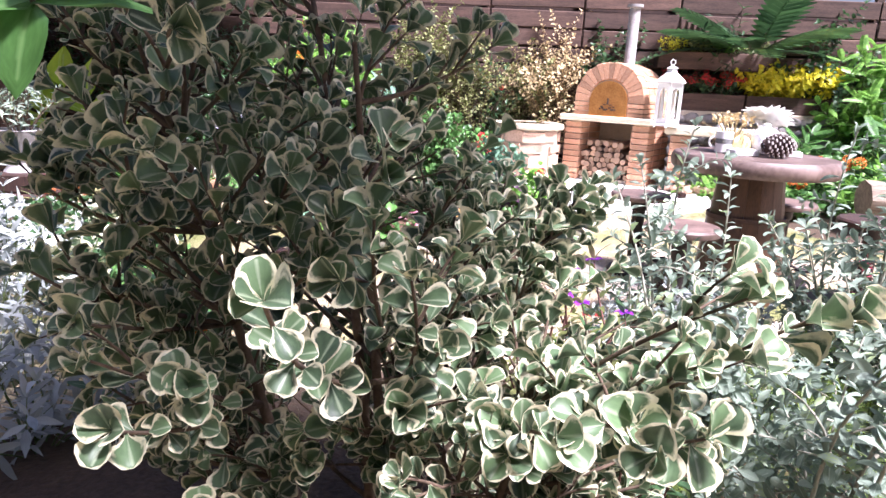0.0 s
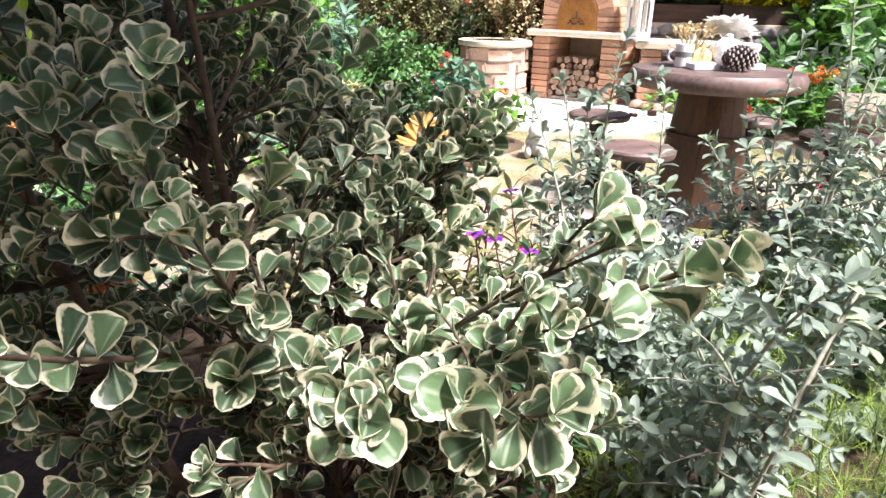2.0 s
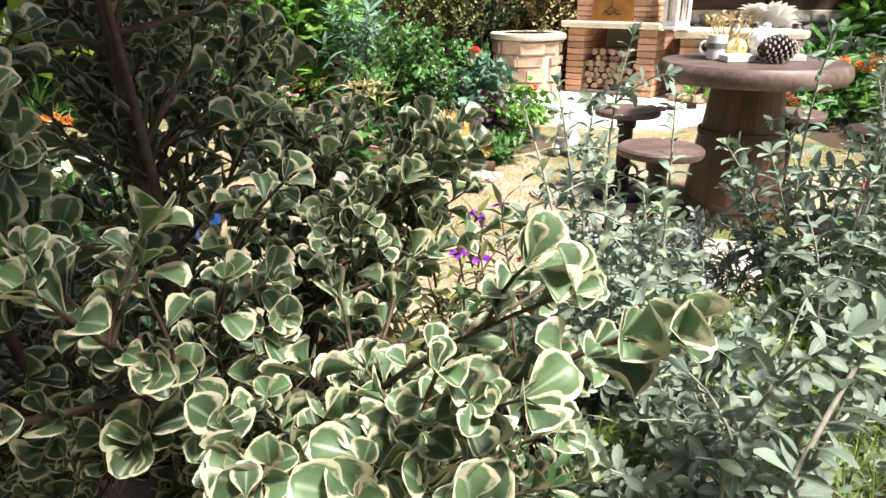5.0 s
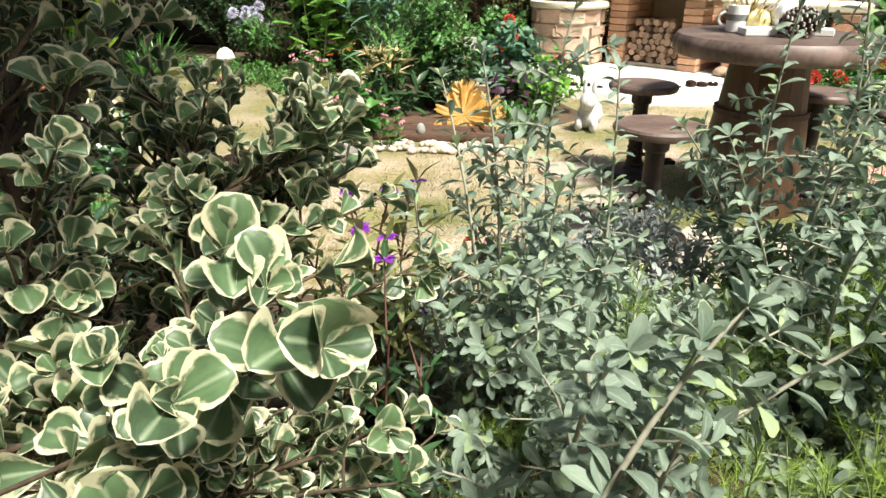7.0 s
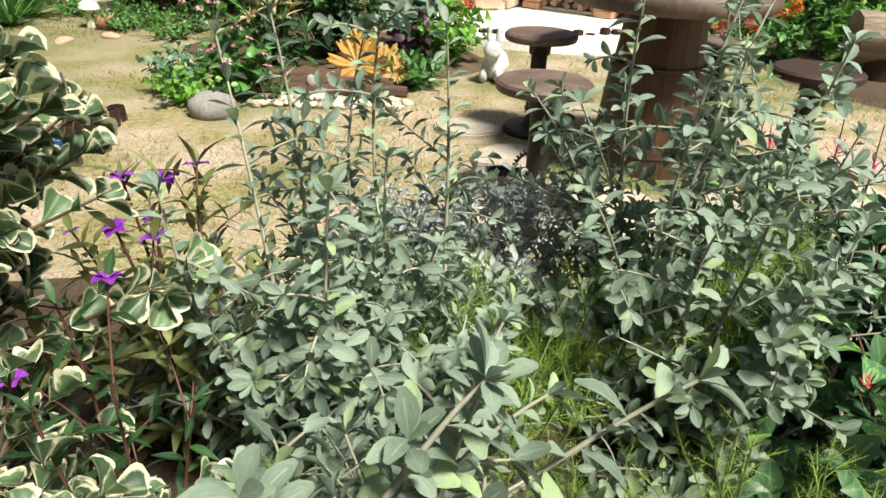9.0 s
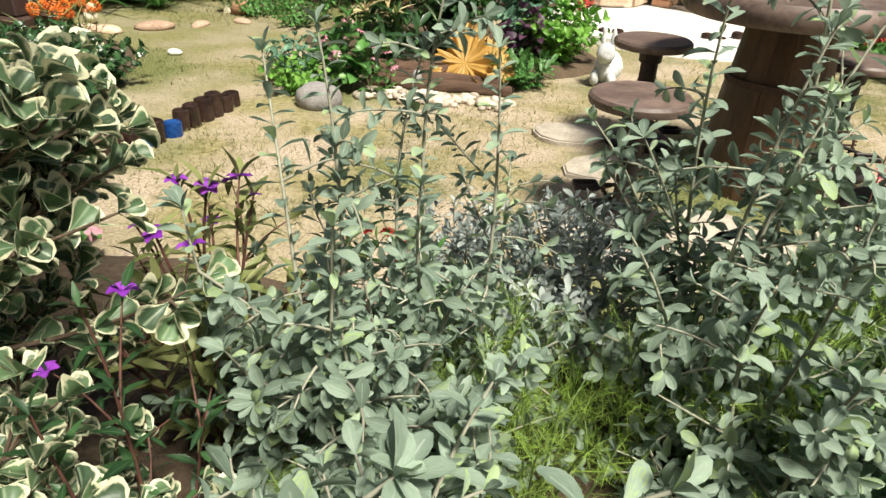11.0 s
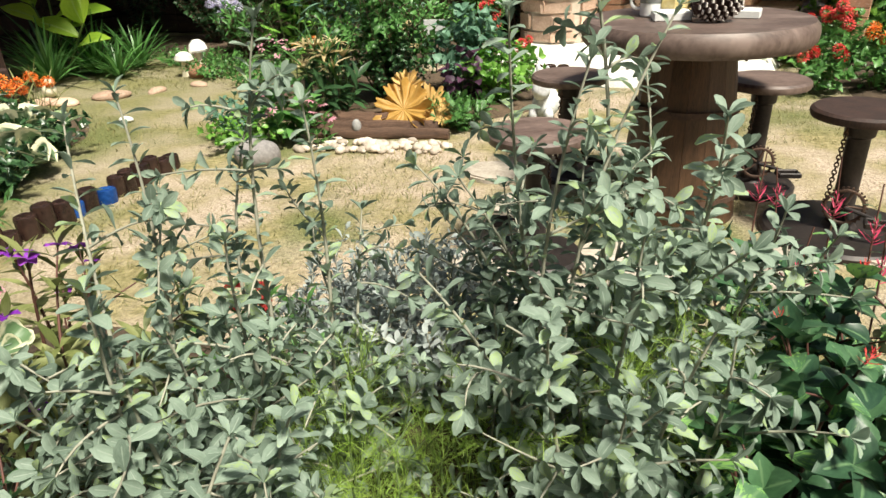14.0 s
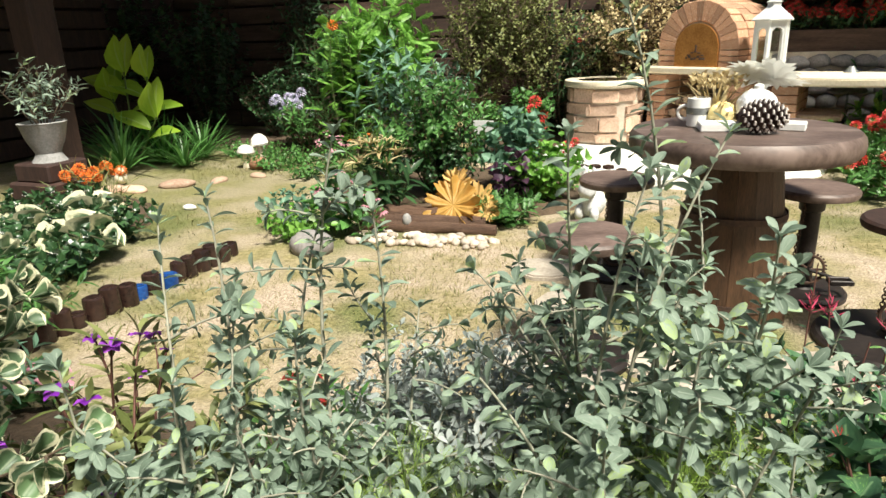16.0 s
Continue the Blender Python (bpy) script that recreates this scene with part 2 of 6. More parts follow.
M["terracotta"] = surface("terracotta", (0.3, 0.14, 0.08), (0.48, 0.26, 0.16), 9, 70, 0.85, 0.3, 0.003)
M["stucco"] = surface("stucco", (0.14, 0.12, 0.1), (0.22, 0.19, 0.16), 3, 50, 0.95, 0.5, 0.006)
M["mushroom_cap"] = surface("mushroom_cap", (0.75, 0.72, 0.66), (0.84, 0.82, 0.78), 14, 60, 0.5, 0.1, 0.001)
M["fur_white"] = surface("statue_white", (0.45, 0.45, 0.46), (0.8, 0.8, 0.8), 16, 70, 0.8, 0.4, 0.004)


def glass_mat(name, c, rough=0.05):
    m = bpy.data.materials.new(name)
    m.use_nodes = True
    b = m.node_tree.nodes["Principled BSDF"]
    b.inputs["Base Color"].default_value = rgb(c)
    b.inputs["Transmission Weight"].default_value, b.inputs["Roughness"].default_value, b.inputs["IOR"].default_value = 1.0, rough, 1.45
    return m


M["glass"] = glass_mat("clear_glass", (0.95, 0.97, 0.97))
M["blue_glass"] = surface("blue_bottle", (0.006, 0.03, 0.13), (0.02, 0.085, 0.3), 8, 50, 0.15, 0.05, 0.001)
M["brown_glass"] = surface("brown_bottle", (0.014, 0.008, 0.007), (0.045, 0.024, 0.018), 8, 50, 0.25, 0.05, 0.001)


def lawn_mat():
    """Dry sandy lawn: bleached patches, greener edges, fine blades."""
    m = bpy.data.materials.new("dry_lawn")
    m.use_nodes = True
    t = m.node_tree
    n, link = t.nodes, t.links.new
    b = n["Principled BSDF"]
    co = n.new("ShaderNodeTexCoord")

    def tex(scale, detail, stretch=None):
        x = n.new("ShaderNodeTexNoise")
        x.inputs["Scale"].default_value, x.inputs["Detail"].default_value = scale, detail
        link(co.outputs["Object"], x.inputs["Vector"])
        return x.outputs["Fac"]

    def ramp(src, p0, a, p1, c):
        r = n.new("ShaderNodeValToRGB")
        e = r.color_ramp.elements
        e[0].position, e[0].color, e[1].position, e[1].color = p0, rgb(a), p1, rgb(c)
        link(src, r.inputs[0])
        return r.outputs[0]

    def mix(f, a, c):
        x = n.new("ShaderNodeMix")
        x.data_type = "RGBA"
        link(f, x.inputs[0])
        link(a, x.inputs[6])
        link(c, x.inputs[7])
        return x.outputs[2]

    fine = tex(90, 6)
    sand = ramp(fine, 0.35, (0.34, 0.26, 0.19), 0.65, (0.58, 0.47, 0.36))
    turf = ramp(fine, 0.35, (0.07, 0.09, 0.022), 0.65, (0.22, 0.225, 0.08))
    straw = ramp(tex(35, 5), 0.35, (0.2, 0.17, 0.07), 0.65, (0.38, 0.32, 0.16))
    patch = ramp(tex(0.9, 7), 0.5, (0, 0, 0), 0.61, (1, 1, 1))
    tone = ramp(tex(2.6, 6), 0.4, (0, 0, 0), 0.62, (1, 1, 1))
    out = mix(patch, mix(tone, sand, straw), turf)
    sepx = n.new("ShaderNodeSeparateXYZ")
    link(co.outputs["Object"], sepx.inputs[0])
    side = n.new("ShaderNodeMapRange")
    side.inputs["From Min"].default_value, side.inputs["From Max"].default_value = -0.5, -2.0
    side.inputs["To Min"].default_value, side.inputs["To Max"].default_value = 0.0, 0.55
    link(sepx.outputs["X"], side.inputs["Value"])
    out = mix(side.outputs[0], out, turf)
    link(out, b.inputs["Base Color"])
    b.inputs["Roughness"].default_value = 0.95
    bp = n.new("ShaderNodeBump")
    bp.inputs["Strength"].default_value, bp.inputs["Distance"].default_value = 0.8, 0.02
    link(fine, bp.inputs["Height"])
    link(bp.outputs[0], b.inputs["Normal"])
    return m


M["lawn"] = lawn_mat()


# ---- building helpers ----
RNG = np.random.default_rng(7)


def part(name, bm, material, parent=None, label="", smooth=True):
    """Links a bmesh as one mesh object, under a thing or a part."""
    me = bpy.data.meshes.new(name)
    bm.to_mesh(me)
    bm.free()
    if smooth:
        me.polygons.foreach_set("use_smooth", [True] * len(me.polygons))
        me.set_sharp_from_angle(angle=radians(35))
    me.materials.append(M[material] if isinstance(material, str) else material)
    ob = new(name, me)
    if parent:
        ob.parent = parent
    return tagged(ob, label)


def thing(name, at, label, category, group="", kind="", rz=0.0):
    ob = new(name)
    ob.empty_display_size = 0.05
    ob.matrix_world = pose(*at, 0, 0, rz)
    return tagged(ob, label, category, group, kind)


def box(sx, sy, sz, at=(0, 0, 0), bevel=0.004, rot=None, bm=None):
    """A bevelled box, at = middle of its base."""
    bm = bm or bmesh.new()
    m = Matrix.Translation(at) @ (rot or Matrix()) @ Matrix.Translation((0, 0, sz / 2)) @ Matrix.Diagonal((sx, sy, sz, 1))
    vs = bmesh.ops.create_cube(bm, size=1, matrix=m)["verts"]
    if bevel:
        es = list({e for v in vs for e in v.link_edges})
        bmesh.ops.bevel(bm, geom=es, offset=bevel, segments=1, affect="EDGES", profile=0.6)
    return bm


def lathe(profile, n=24, bm=None, at=(0, 0, 0), wob=0.0, cap=True):
    """A turned shape from (radius, height) pairs."""
    bm = bm or bmesh.new()
    rings = []
    for r, z in profile:
        rings.append([bm.verts.new((at[0] + r * (1 + wob * noise.noise((math.cos(a), math.sin(a), z * 9))) * math.cos(a),
                                    at[1] + r * (1 + wob * noise.noise((math.cos(a) + 5, math.sin(a), z * 9))) * math.sin(a), at[2] + z))
                      for a in [2 * math.pi * i / n for i in range(n)]])
    for lo, hi in zip(rings, rings[1:]):
        for i in range(n):
            bm.faces.new((lo[i], lo[(i + 1) % n], hi[(i + 1) % n], hi[i]))
    if cap:
        bm.faces.new(rings[0][::-1])
        bm.faces.new(rings[-1])
    return bm


def rod(a, b, r0, r1=None, n=10, bm=None):
    """A straight round bar from a to b."""
    bm = bm or bmesh.new()
    a, b = Vector(a), Vector(b)
    q = (b - a).to_track_quat("Z", "Y").to_matrix().to_4x4()
    bmesh.ops.create_cone(bm, cap_ends=True, segments=n, radius1=r0, radius2=r0 if r1 is None else r1, depth=(b - a).length,
                          matrix=Matrix.Translation((a + b) / 2) @ q)
    return bm


def ring(r, thick, n=24, k=8, bm=None, m=None):
    """A torus round z."""
    bm = bm or bmesh.new()
    m = m or Matrix()
    vs = [[bm.verts.new(m @ Vector(((r + thick * math.cos(b)) * math.cos(a), (r + thick * math.cos(b)) * math.sin(a), thick * math.sin(b))))
           for b in [2 * math.pi * j / k for j in range(k)]] for a in [2 * math.pi * i / n for i in range(n)]]
    for i in range(n):
        for j in range(k):
            bm.faces.new((vs[i][j], vs[(i + 1) % n][j], vs[(i + 1) % n][(j + 1) % k], vs[i][(j + 1) % k]))
    return bm


def stone_mesh(name, sx, sy, sz, seed, material, rough=0.18, sub=2):
    """A rounded stone, its foot at z = 0."""
    bm = bmesh.new()
    bmesh.ops.create_icosphere(bm, subdivisions=sub, radius=0.5)
    for v in bm.verts:
        k = 1 + rough * noise.noise(v.co * 2.2 + Vector((seed * 3.1, seed, 0)))
        v.co = Vector((v.co.x * sx, v.co.y * sy, max(v.co.z, -0.3) * sz)) * k
    low = min(v.co.z for v in bm.verts)
    bmesh.ops.translate(bm, verts=bm.verts, vec=(0, 0, -low))
    me = bpy.data.meshes.new(name)
    bm.to_mesh(me)
    bm.free()
    me.polygons.foreach_set("use_smooth", [True] * len(me.polygons))
    me.materials.append(M[material])
    return me


# ---- leaves: unit shapes along +y, their upper face +z; the first coordinate is 0 on the midrib and 1 on the rim ----
def blade(widths, cup=0.15, droop=0.2, cols=5, wave=0.0, notch=0.0):
    """A leaf from half-widths at even steps; returns corners, faces, coordinates."""
    k = len(widths)
    lat = {3: (-1, 0, 1), 5: (-1, -0.62, 0, 0.62, 1)}[cols]
    V, U, F = [], [], []
    for i, w in enumerate(widths):
        v = i / (k - 1)
        for s in lat:
            V.append((s * w, v - notch * (1 - abs(s)) * (i == k - 1), cup * (abs(s) * w) ** 1.4 * 2 - droop * v * v + wave * math.sin(v * 9 + s * 2) * abs(s)))
            U.append((1.0 if i in (k - 1,) else abs(s), v))
    for i in range(k - 1):
        for j in range(cols - 1):
            a = i * cols + j
            F.append((a, a + 1, a + cols + 1, a + cols))
    return np.array(V), np.array(F), np.array(U)


def joined(shapes):
    """Several placed shapes as one."""
    V, F, U, o = [], [], [], 0
    for (v, f, u), m in shapes:
        m = np.array(m)
        V.append(v @ m[:3, :3].T + m[:3, 3])
        F.append(f + o)
        U.append(u)
        o += len(v)
    return np.concatenate(V), np.concatenate(F), np.concatenate(U)


def frame_of(direction, up, size=1.0, at=(0, 0, 0)):
    """A placing with y along direction and z as near up as can be."""
    y = Vector(direction).normalized()
    z = Vector(up) - y * Vector(up).dot(y)
    z = z.normalized() if z.length > 1e-4 else y.orthogonal().normalized()
    x = y.cross(z)
    m = Matrix((x, y, z)).transposed().to_4x4()
    return Matrix.Translation(at) @ m @ Matrix.Diagonal((size, size, size, 1))


LEAF = {
    "ficus": [blade((0.025, 0.05, 0.1, 0.17, 0.25, 0.33, 0.4, 0.43, 0.39, 0.22), c, d, 5, 0.03, 0.07) for c, d in ((0.4, 0.05), (0.75, 0.2), (0.5, 0.4), (1.0, 0.12))],
    "sage": [blade((0.02, 0.09, 0.17, 0.22, 0.2, 0.07), 0.45, d, 3) for d in (0.02, 0.2, 0.4)],
    "round": [blade((0.05, 0.33, 0.42, 0.37, 0.23, 0.03), 0.25, d, 5, 0.02) for d in (0.08, 0.25, 0.45)],
    "ovate": [blade((0.04, 0.3, 0.4, 0.33, 0.18, 0.01), 0.3, d, 5, 0.03) for d in (0.08, 0.25, 0.45)],
    "lance": [blade((0.02, 0.1, 0.14, 0.09, 0.01), 0.3, d, 3) for d in (0.1, 0.3, 0.55)],
    "strap": [blade((0.02, 0.03, 0.028, 0.02, 0.004), 0.2, d, 3) for d in (0.1, 0.35, 0.7)],
    "thread": [blade((0.012, 0.012, 0.002), 0.0, d, 3) for d in (0.02, 0.15)],
    "small": [blade((0.05, 0.3, 0.34, 0.06), 0.3, d, 3) for d in (0.05, 0.25)],
    "paddle": [blade((0.03, 0.16, 0.24, 0.23, 0.14, 0.01), 0.35, d, 5, 0.01) for d in (0.12, 0.3)],
}


def pinnate(pairs, leaf, size, droop):
    """A feather-leaf of many leaflets on one rib."""
    items = [(blade((0.012, 0.008, 0.003), 0, droop, 3), Matrix())]
    for i in range(pairs):
        v = 0.16 + 0.8 * i / pairs
        for s in (-1, 1):
            items.append((leaf, frame_of((s, 0.55, -0.12), (0, 0, 1), size * math.sin(0.35 + 2.4 * (1 - v * 0.93)), (0, v, -droop * v * v))))
    return joined(items)


LEAF["pinnate"] = [pinnate(9, blade((0.06, 0.3, 0.26, 0.03), 0.2, 0.15, 3), 0.24, d) for d in (0.12, 0.35)]
LEAF["fern"] = [pinnate(13, blade((0.1, 0.14, 0.02), 0.1, 0.15, 3), 0.3, d) for d in (0.2, 0.45)]
LEAF["dill"] = [joined([(blade((0.01, 0.01, 0.003), 0, 0.1, 3), frame_of((math.sin(a) * b, 1 - 0.3 * abs(b), math.cos(a) * b * 0.7), (0, 0, 1), l, (0, y, 0)))
                        for y, a, b, l in [(0.0, 0, 0.01, 1.0)] + [(0.12 + 0.065 * i, i * 2.4, 0.9, 0.42 - 0.022 * i) for i in range(12)]])]


def petals(n, leaf, tilt, size=1.0, twist=0.0):
    """A ring of n petals of length size round z."""
    return [(leaf, frame_of((math.cos(a), math.sin(a), tilt), (0, 0, 1), size)) for a in [twist + 2 * math.pi * i / n for i in range(n)]]


PETAL = blade((0.08, 0.22, 0.26, 0.16, 0.02), 0.3, 0.3, 3)
BLOOM = {
    "daisy": joined(petals(12, PETAL, 0.0) + petals(7, blade((0.1, 0.3, 0.1), 0, -0.5, 3), 1.6, 0.45)),
    "five": joined(petals(5, blade((0.1, 0.36, 0.44, 0.1), 0.3, 0.25, 3), 0.25)),
    "ball": joined([(blade((0.1, 0.34, 0.34, 0.08), 0.3, 0.4, 3), frame_of((math.cos(i * 2.4) * math.sqrt(1 - z * z), math.sin(i * 2.4) * math.sqrt(1 - z * z), z), (0, 0, 1), 0.42,
                    (0.6 * math.cos(i * 2.4) * math.sqrt(1 - z * z), 0.6 * math.sin(i * 2.4) * math.sqrt(1 - z * z), 0.6 * z)))
                   for i, z in [(i, 1 - 1.7 * i / 60) for i in range(60)]]),
    "spike": joined([(blade((0.03, 0.06, 0.05, 0.07, 0.02), 0.3, -0.2, 3), frame_of((math.cos(i * 2.4), math.sin(i * 2.4), 0.35 + i * 0.05), (0, 0, 1), 0.62 - 0.025 * i, (0, 0, 0.055 * i))) for i in range(15)]),
    "lily": joined(petals(6, blade((0.05, 0.12, 0.16, 0.1, 0.01), 0.3, 0.9, 3), 1.7) + petals(5, blade((0.02, 0.05, 0.02), 0.1, 0.2, 3), 2.0, 0.8)),
}


def leaf_object_mesh(name, shape, material):
    v, f, u = shape
    return mesh_of(name, v[None], f, u, np.eye(4)[None], material)


def mesh_of(name, shapes, f, u, mats, material):
    """One mesh of many placed copies of a shape; shapes holds one set of corners for each copy, or one for all."""
    mats = np.asarray(mats, dtype=float)
    n, k, q = len(mats), shapes.shape[1], len(f)
    V = np.einsum("nij,nkj->nki", mats[:, :3, :3], np.broadcast_to(shapes, (n, k, 3))) + mats[:, None, :3, 3]
    F = (f[None] + (np.arange(n) * k)[:, None, None]).reshape(-1)
    me = bpy.data.meshes.new(name)
    me.vertices.add(n * k)
    me.vertices.foreach_set("co", V.reshape(-1).astype(np.float32))
    me.loops.add(len(F))
    me.loops.foreach_set("vertex_index", F.astype(np.int32))
    me.polygons.add(n * q)
    me.polygons.foreach_set("loop_start", np.arange(n * q, dtype=np.int32) * 4)
    uv = me.uv_layers.new(name="UVMap")
    uv.data.foreach_set("uv", np.tile(u, (n, 1))[F].reshape(-1).astype(np.float32))
    me.polygons.foreach_set("use_smooth", np.ones(n * q, dtype=bool))
    me.update(calc_edges=True)
    me.validate()
    me.materials.append(M[material] if isinstance(material, str) else material)
    return me


def foliage(name, kind, mats, material, parent, singles=None, label=""):
    """Leaves at the poses mats: those that singles picks are objects of their own, the rest one mesh of kind stuff."""
    groups = [[] for _ in LEAF[kind]]
    loose = []
    for i, m in enumerate(mats):
        (loose if singles and singles(m.translation) and len(loose) < 300 else groups[i % len(groups)]).append(m)
    for g, shape in zip(groups, LEAF[kind]):
        if g:
            ob = new(name, mesh_of(name, shape[0][None], shape[1], shape[2], [np.array(m) for m in g], material))
            ob.parent = parent
            tagged(ob, label, kind="stuff")
    if loose:
        shared = [leaf_object_mesh("leaf", s, material) for s in LEAF[kind]]
        for i, m in enumerate(loose):
            ob = new("leaf", shared[i % len(shared)])
            ob.parent = parent
            ob.matrix_basis = m


def stems_of(name, lines, material, parent, sides=5):
    """Each main stem an object of its own, the thin twigs one mesh; a line's fourth entry is the number of its stem."""
    seen, rest = set(), []
    for q in lines:
        if q[3] in seen:
            rest.append(q[:3])
        else:
            seen.add(q[3])
            tube_mesh(name, [q[:3]], material, parent, sides)
    if rest:
        tagged(tube_mesh("twig", rest, material, parent, sides), kind="stuff")


def tube_mesh(name, lines, material, parent, sides=5):
    """Tapered round twigs along lines of (points, start radius, end radius), as one mesh."""
    V, F, o = [], [], 0
    for pts, r0, r1 in lines:
        k = len(pts)
        for i, p in enumerate(pts):
            d = (pts[min(i + 1, k - 1)] - pts[max(i - 1, 0)]).normalized()
            x = d.orthogonal().normalized()
            y = d.cross(x)
            r = r0 + (r1 - r0) * i / (k - 1)
            V += [tuple(p + (x * math.cos(a) + y * math.sin(a)) * r) for a in [2 * math.pi * j / sides for j in range(sides)]]
        for i in range(k - 1):
            for j in range(sides):
                a, b = o + i * sides + j, o + i * sides + (j + 1) % sides
                F.append((a, b, b + sides, a + sides))
        o += k * sides
    me = bpy.data.meshes.new(name)
    me.from_pydata(V, [], F)
    me.polygons.foreach_set("use_smooth", [True] * len(me.polygons))
    me.materials.append(M[material])
    ob = new(name, me)
    ob.parent = parent
    return ob


def rnd(a, b):
    return a + (b - a) * RNG.random()


def bend(a, b, lift=0.0, wob=0.03, n=7):
    """A crooked line from a to b that first rises by lift."""
    a, b = Vector(a), Vector(b)
    mid = (a + b) / 2 + Vector((rnd(-1, 1), rnd(-1, 1), rnd(-0.5, 0.5))) * wob * (b - a).length * 2 + Vector((0, 0, lift))
    return [a * (1 - s) ** 2 + mid * 2 * s * (1 - s) + b * s * s for s in [i / (n - 1) for i in range(n)]]


def along(pts, s):
    k = s * (len(pts) - 1)
    i = min(int(k), len(pts) - 2)
    return pts[i].lerp(pts[i + 1], k - i), (pts[i + 1] - pts[i]).normalized()


def spiral(pts, step, size, open_deg, start=0.15, mats=None, tip=0, up=0.4, taper=0.35):
    """Poses of leaves set in a spiral along a twig; tip: more leaves in a rosette at its end."""
    mats = [] if mats is None else mats
    length = sum((q - p).length for p, q in zip(pts, pts[1:]))
    turn = rnd(0, 6.28)
    spots = [start + (1 - start) * (i + rnd(-0.3, 0.3)) / max(1, length * (1 - start) / step) for i in range(int(length * (1 - start) / step))] + [1.0] * tip
    for i, s in enumerate(spots):
        p, d = along(pts, min(max(s, 0), 1))
        turn += 2.4 + rnd(-0.4, 0.4)
        side = (d.orthogonal().normalized() * math.cos(turn) + d.cross(d.orthogonal().normalized()) * math.sin(turn))
        a = radians(open_deg * (1 - 0.35 * (s > 0.97)) + rnd(-22, 22))
        y = d * math.cos(a) + side * math.sin(a)
        z = d * math.sin(a) - side * math.cos(a) + Vector((0, 0, up)) + Vector((rnd(-1, 1), rnd(-1, 1), rnd(-1, 1))) * 0.3
        mats.append(frame_of(y, z, size * rnd(0.55, 1.18) * (1 - taper * max(0, s - 0.75) * 2), p))
    return mats


def plant(name, at, label, height, spread, stems, leaf="ovate", size=0.06, step=0.03, material="green", open_deg=60, stem="stem_green",
          bloom=None, blooms=0, bloom_mat="red", bloom_size=0.03, lean=0.0, twigs=0, start=0.1, radius=0.003, foot=0.06, category="plant", group="", singles=None, flat=0.5):
    """A bushy plant: stems from one foot, side twigs, leaves in spirals, blooms on the ends."""
    top = thing(name, at, label, category, group)
    lines, mats, ends = [], [], []
    for i in range(stems):
        a, q = i * 2.4 + rnd(-0.3, 0.3), math.sqrt((i + 0.5) / stems)
        h = height * rnd(0.72, 1.0) * (1 - flat * q * q)
        tip = (spread * q * math.cos(a) + lean, spread * q * math.sin(a), h)
        pts = bend((foot * q * math.cos(a), foot * q * math.sin(a), 0), tip, 0.12 * h, 0.06)
        lines.append((pts, radius, radius * 0.45, i))
        spiral(pts, step, size, open_deg, start, mats, 3)
        ends.append((pts[-1], (pts[-1] - pts[-2]).normalized()))
        for j in range(twigs):
            p, d = along(pts, rnd(0.3, 0.95))
            side = Vector((rnd(-1, 1), rnd(-1, 1), rnd(0.1, 0.9))).normalized()
            tw = bend(p, p + (d * 0.4 + side).normalized() * height * rnd(0.12, 0.3), 0.01, 0.05, 5)
            lines.append((tw, radius * 0.6, radius * 0.3, i))
            spiral(tw, step, size * 0.9, open_deg, 0.1, mats, 3)
            ends.append((tw[-1], (tw[-1] - tw[-2]).normalized()))
    stems_of("stem", lines, stem, top)
    foliage("foliage", leaf, mats, material, top, singles)
    if bloom:
        shared = leaf_object_mesh("flower", BLOOM[bloom], bloom_mat)
        ends.sort(key=lambda e: -e[0].z + rnd(0, height * 0.3))
        for p, d in ends[:blooms]:
            ob = new("flower", shared)
            ob.parent = top
            dd = (Vector(d) + Vector((rnd(-0.4, 0.4), rnd(-0.6, 0.2), 0.5))).normalized()
            ob.matrix_basis = Matrix.Translation(p + d * bloom_size * 0.2) @ dd.to_track_quat("Z", "Y").to_matrix().to_4x4() @ Matrix.Diagonal((*[bloom_size * rnd(0.75, 1.15)] * 3, 1))
    return top


def tuft(name, at, label, height, spread, count, leaf="strap", material="green", category="plant", group="", up=1.0, size_var=0.4):
    """Leaves that spring from one foot."""
    top = thing(name, at, label, category, group)
    mats = []
    for i in range(count):
        a, q = i * 2.4, math.sqrt((i + 0.5) / count)
        d = Vector((math.cos(a) * q * spread / height, math.sin(a) * q * spread / height, up * (1.15 - 0.6 * q)))
        mats.append(frame_of(d, Vector((-math.cos(a), -math.sin(a), 0.7)), height * rnd(1 - size_var, 1.1), (0.1 * spread * q * math.cos(a), 0.1 * spread * q * math.sin(a), 0)))
    foliage("foliage", leaf, mats, material, top)
    return top


# ---- ground ----
def ground():
    xs = np.concatenate([np.linspace(-150, -8, 8), np.linspace(-7, 7, 113), np.linspace(8, 150, 8)])
    ys = np.concatenate([np.linspace(-150, -3, 8), np.linspace(-2, 9, 89), np.linspace(10, 150, 8)])
    V = [(x, y, 0.012 * noise.noise((x * 1.7, y * 1.7, 0)) if abs(x) < 7 and -2 < y < 9 else 0.0) for y in ys for x in xs]
    w = len(xs)
    F = [(j * w + i, j * w + i + 1, (j + 1) * w + i + 1, (j + 1) * w + i) for j in range(len(ys) - 1) for i in range(w - 1)]
    me = bpy.data.meshes.new("ground")
    me.from_pydata(V, [], F)
    me.polygons.foreach_set("use_smooth", [True] * len(me.polygons))
    me.materials.append(M["lawn"])
    tagged(new("ground", me), "dry sandy lawn with bleached and green patches", "ground", kind="structure")


ground()


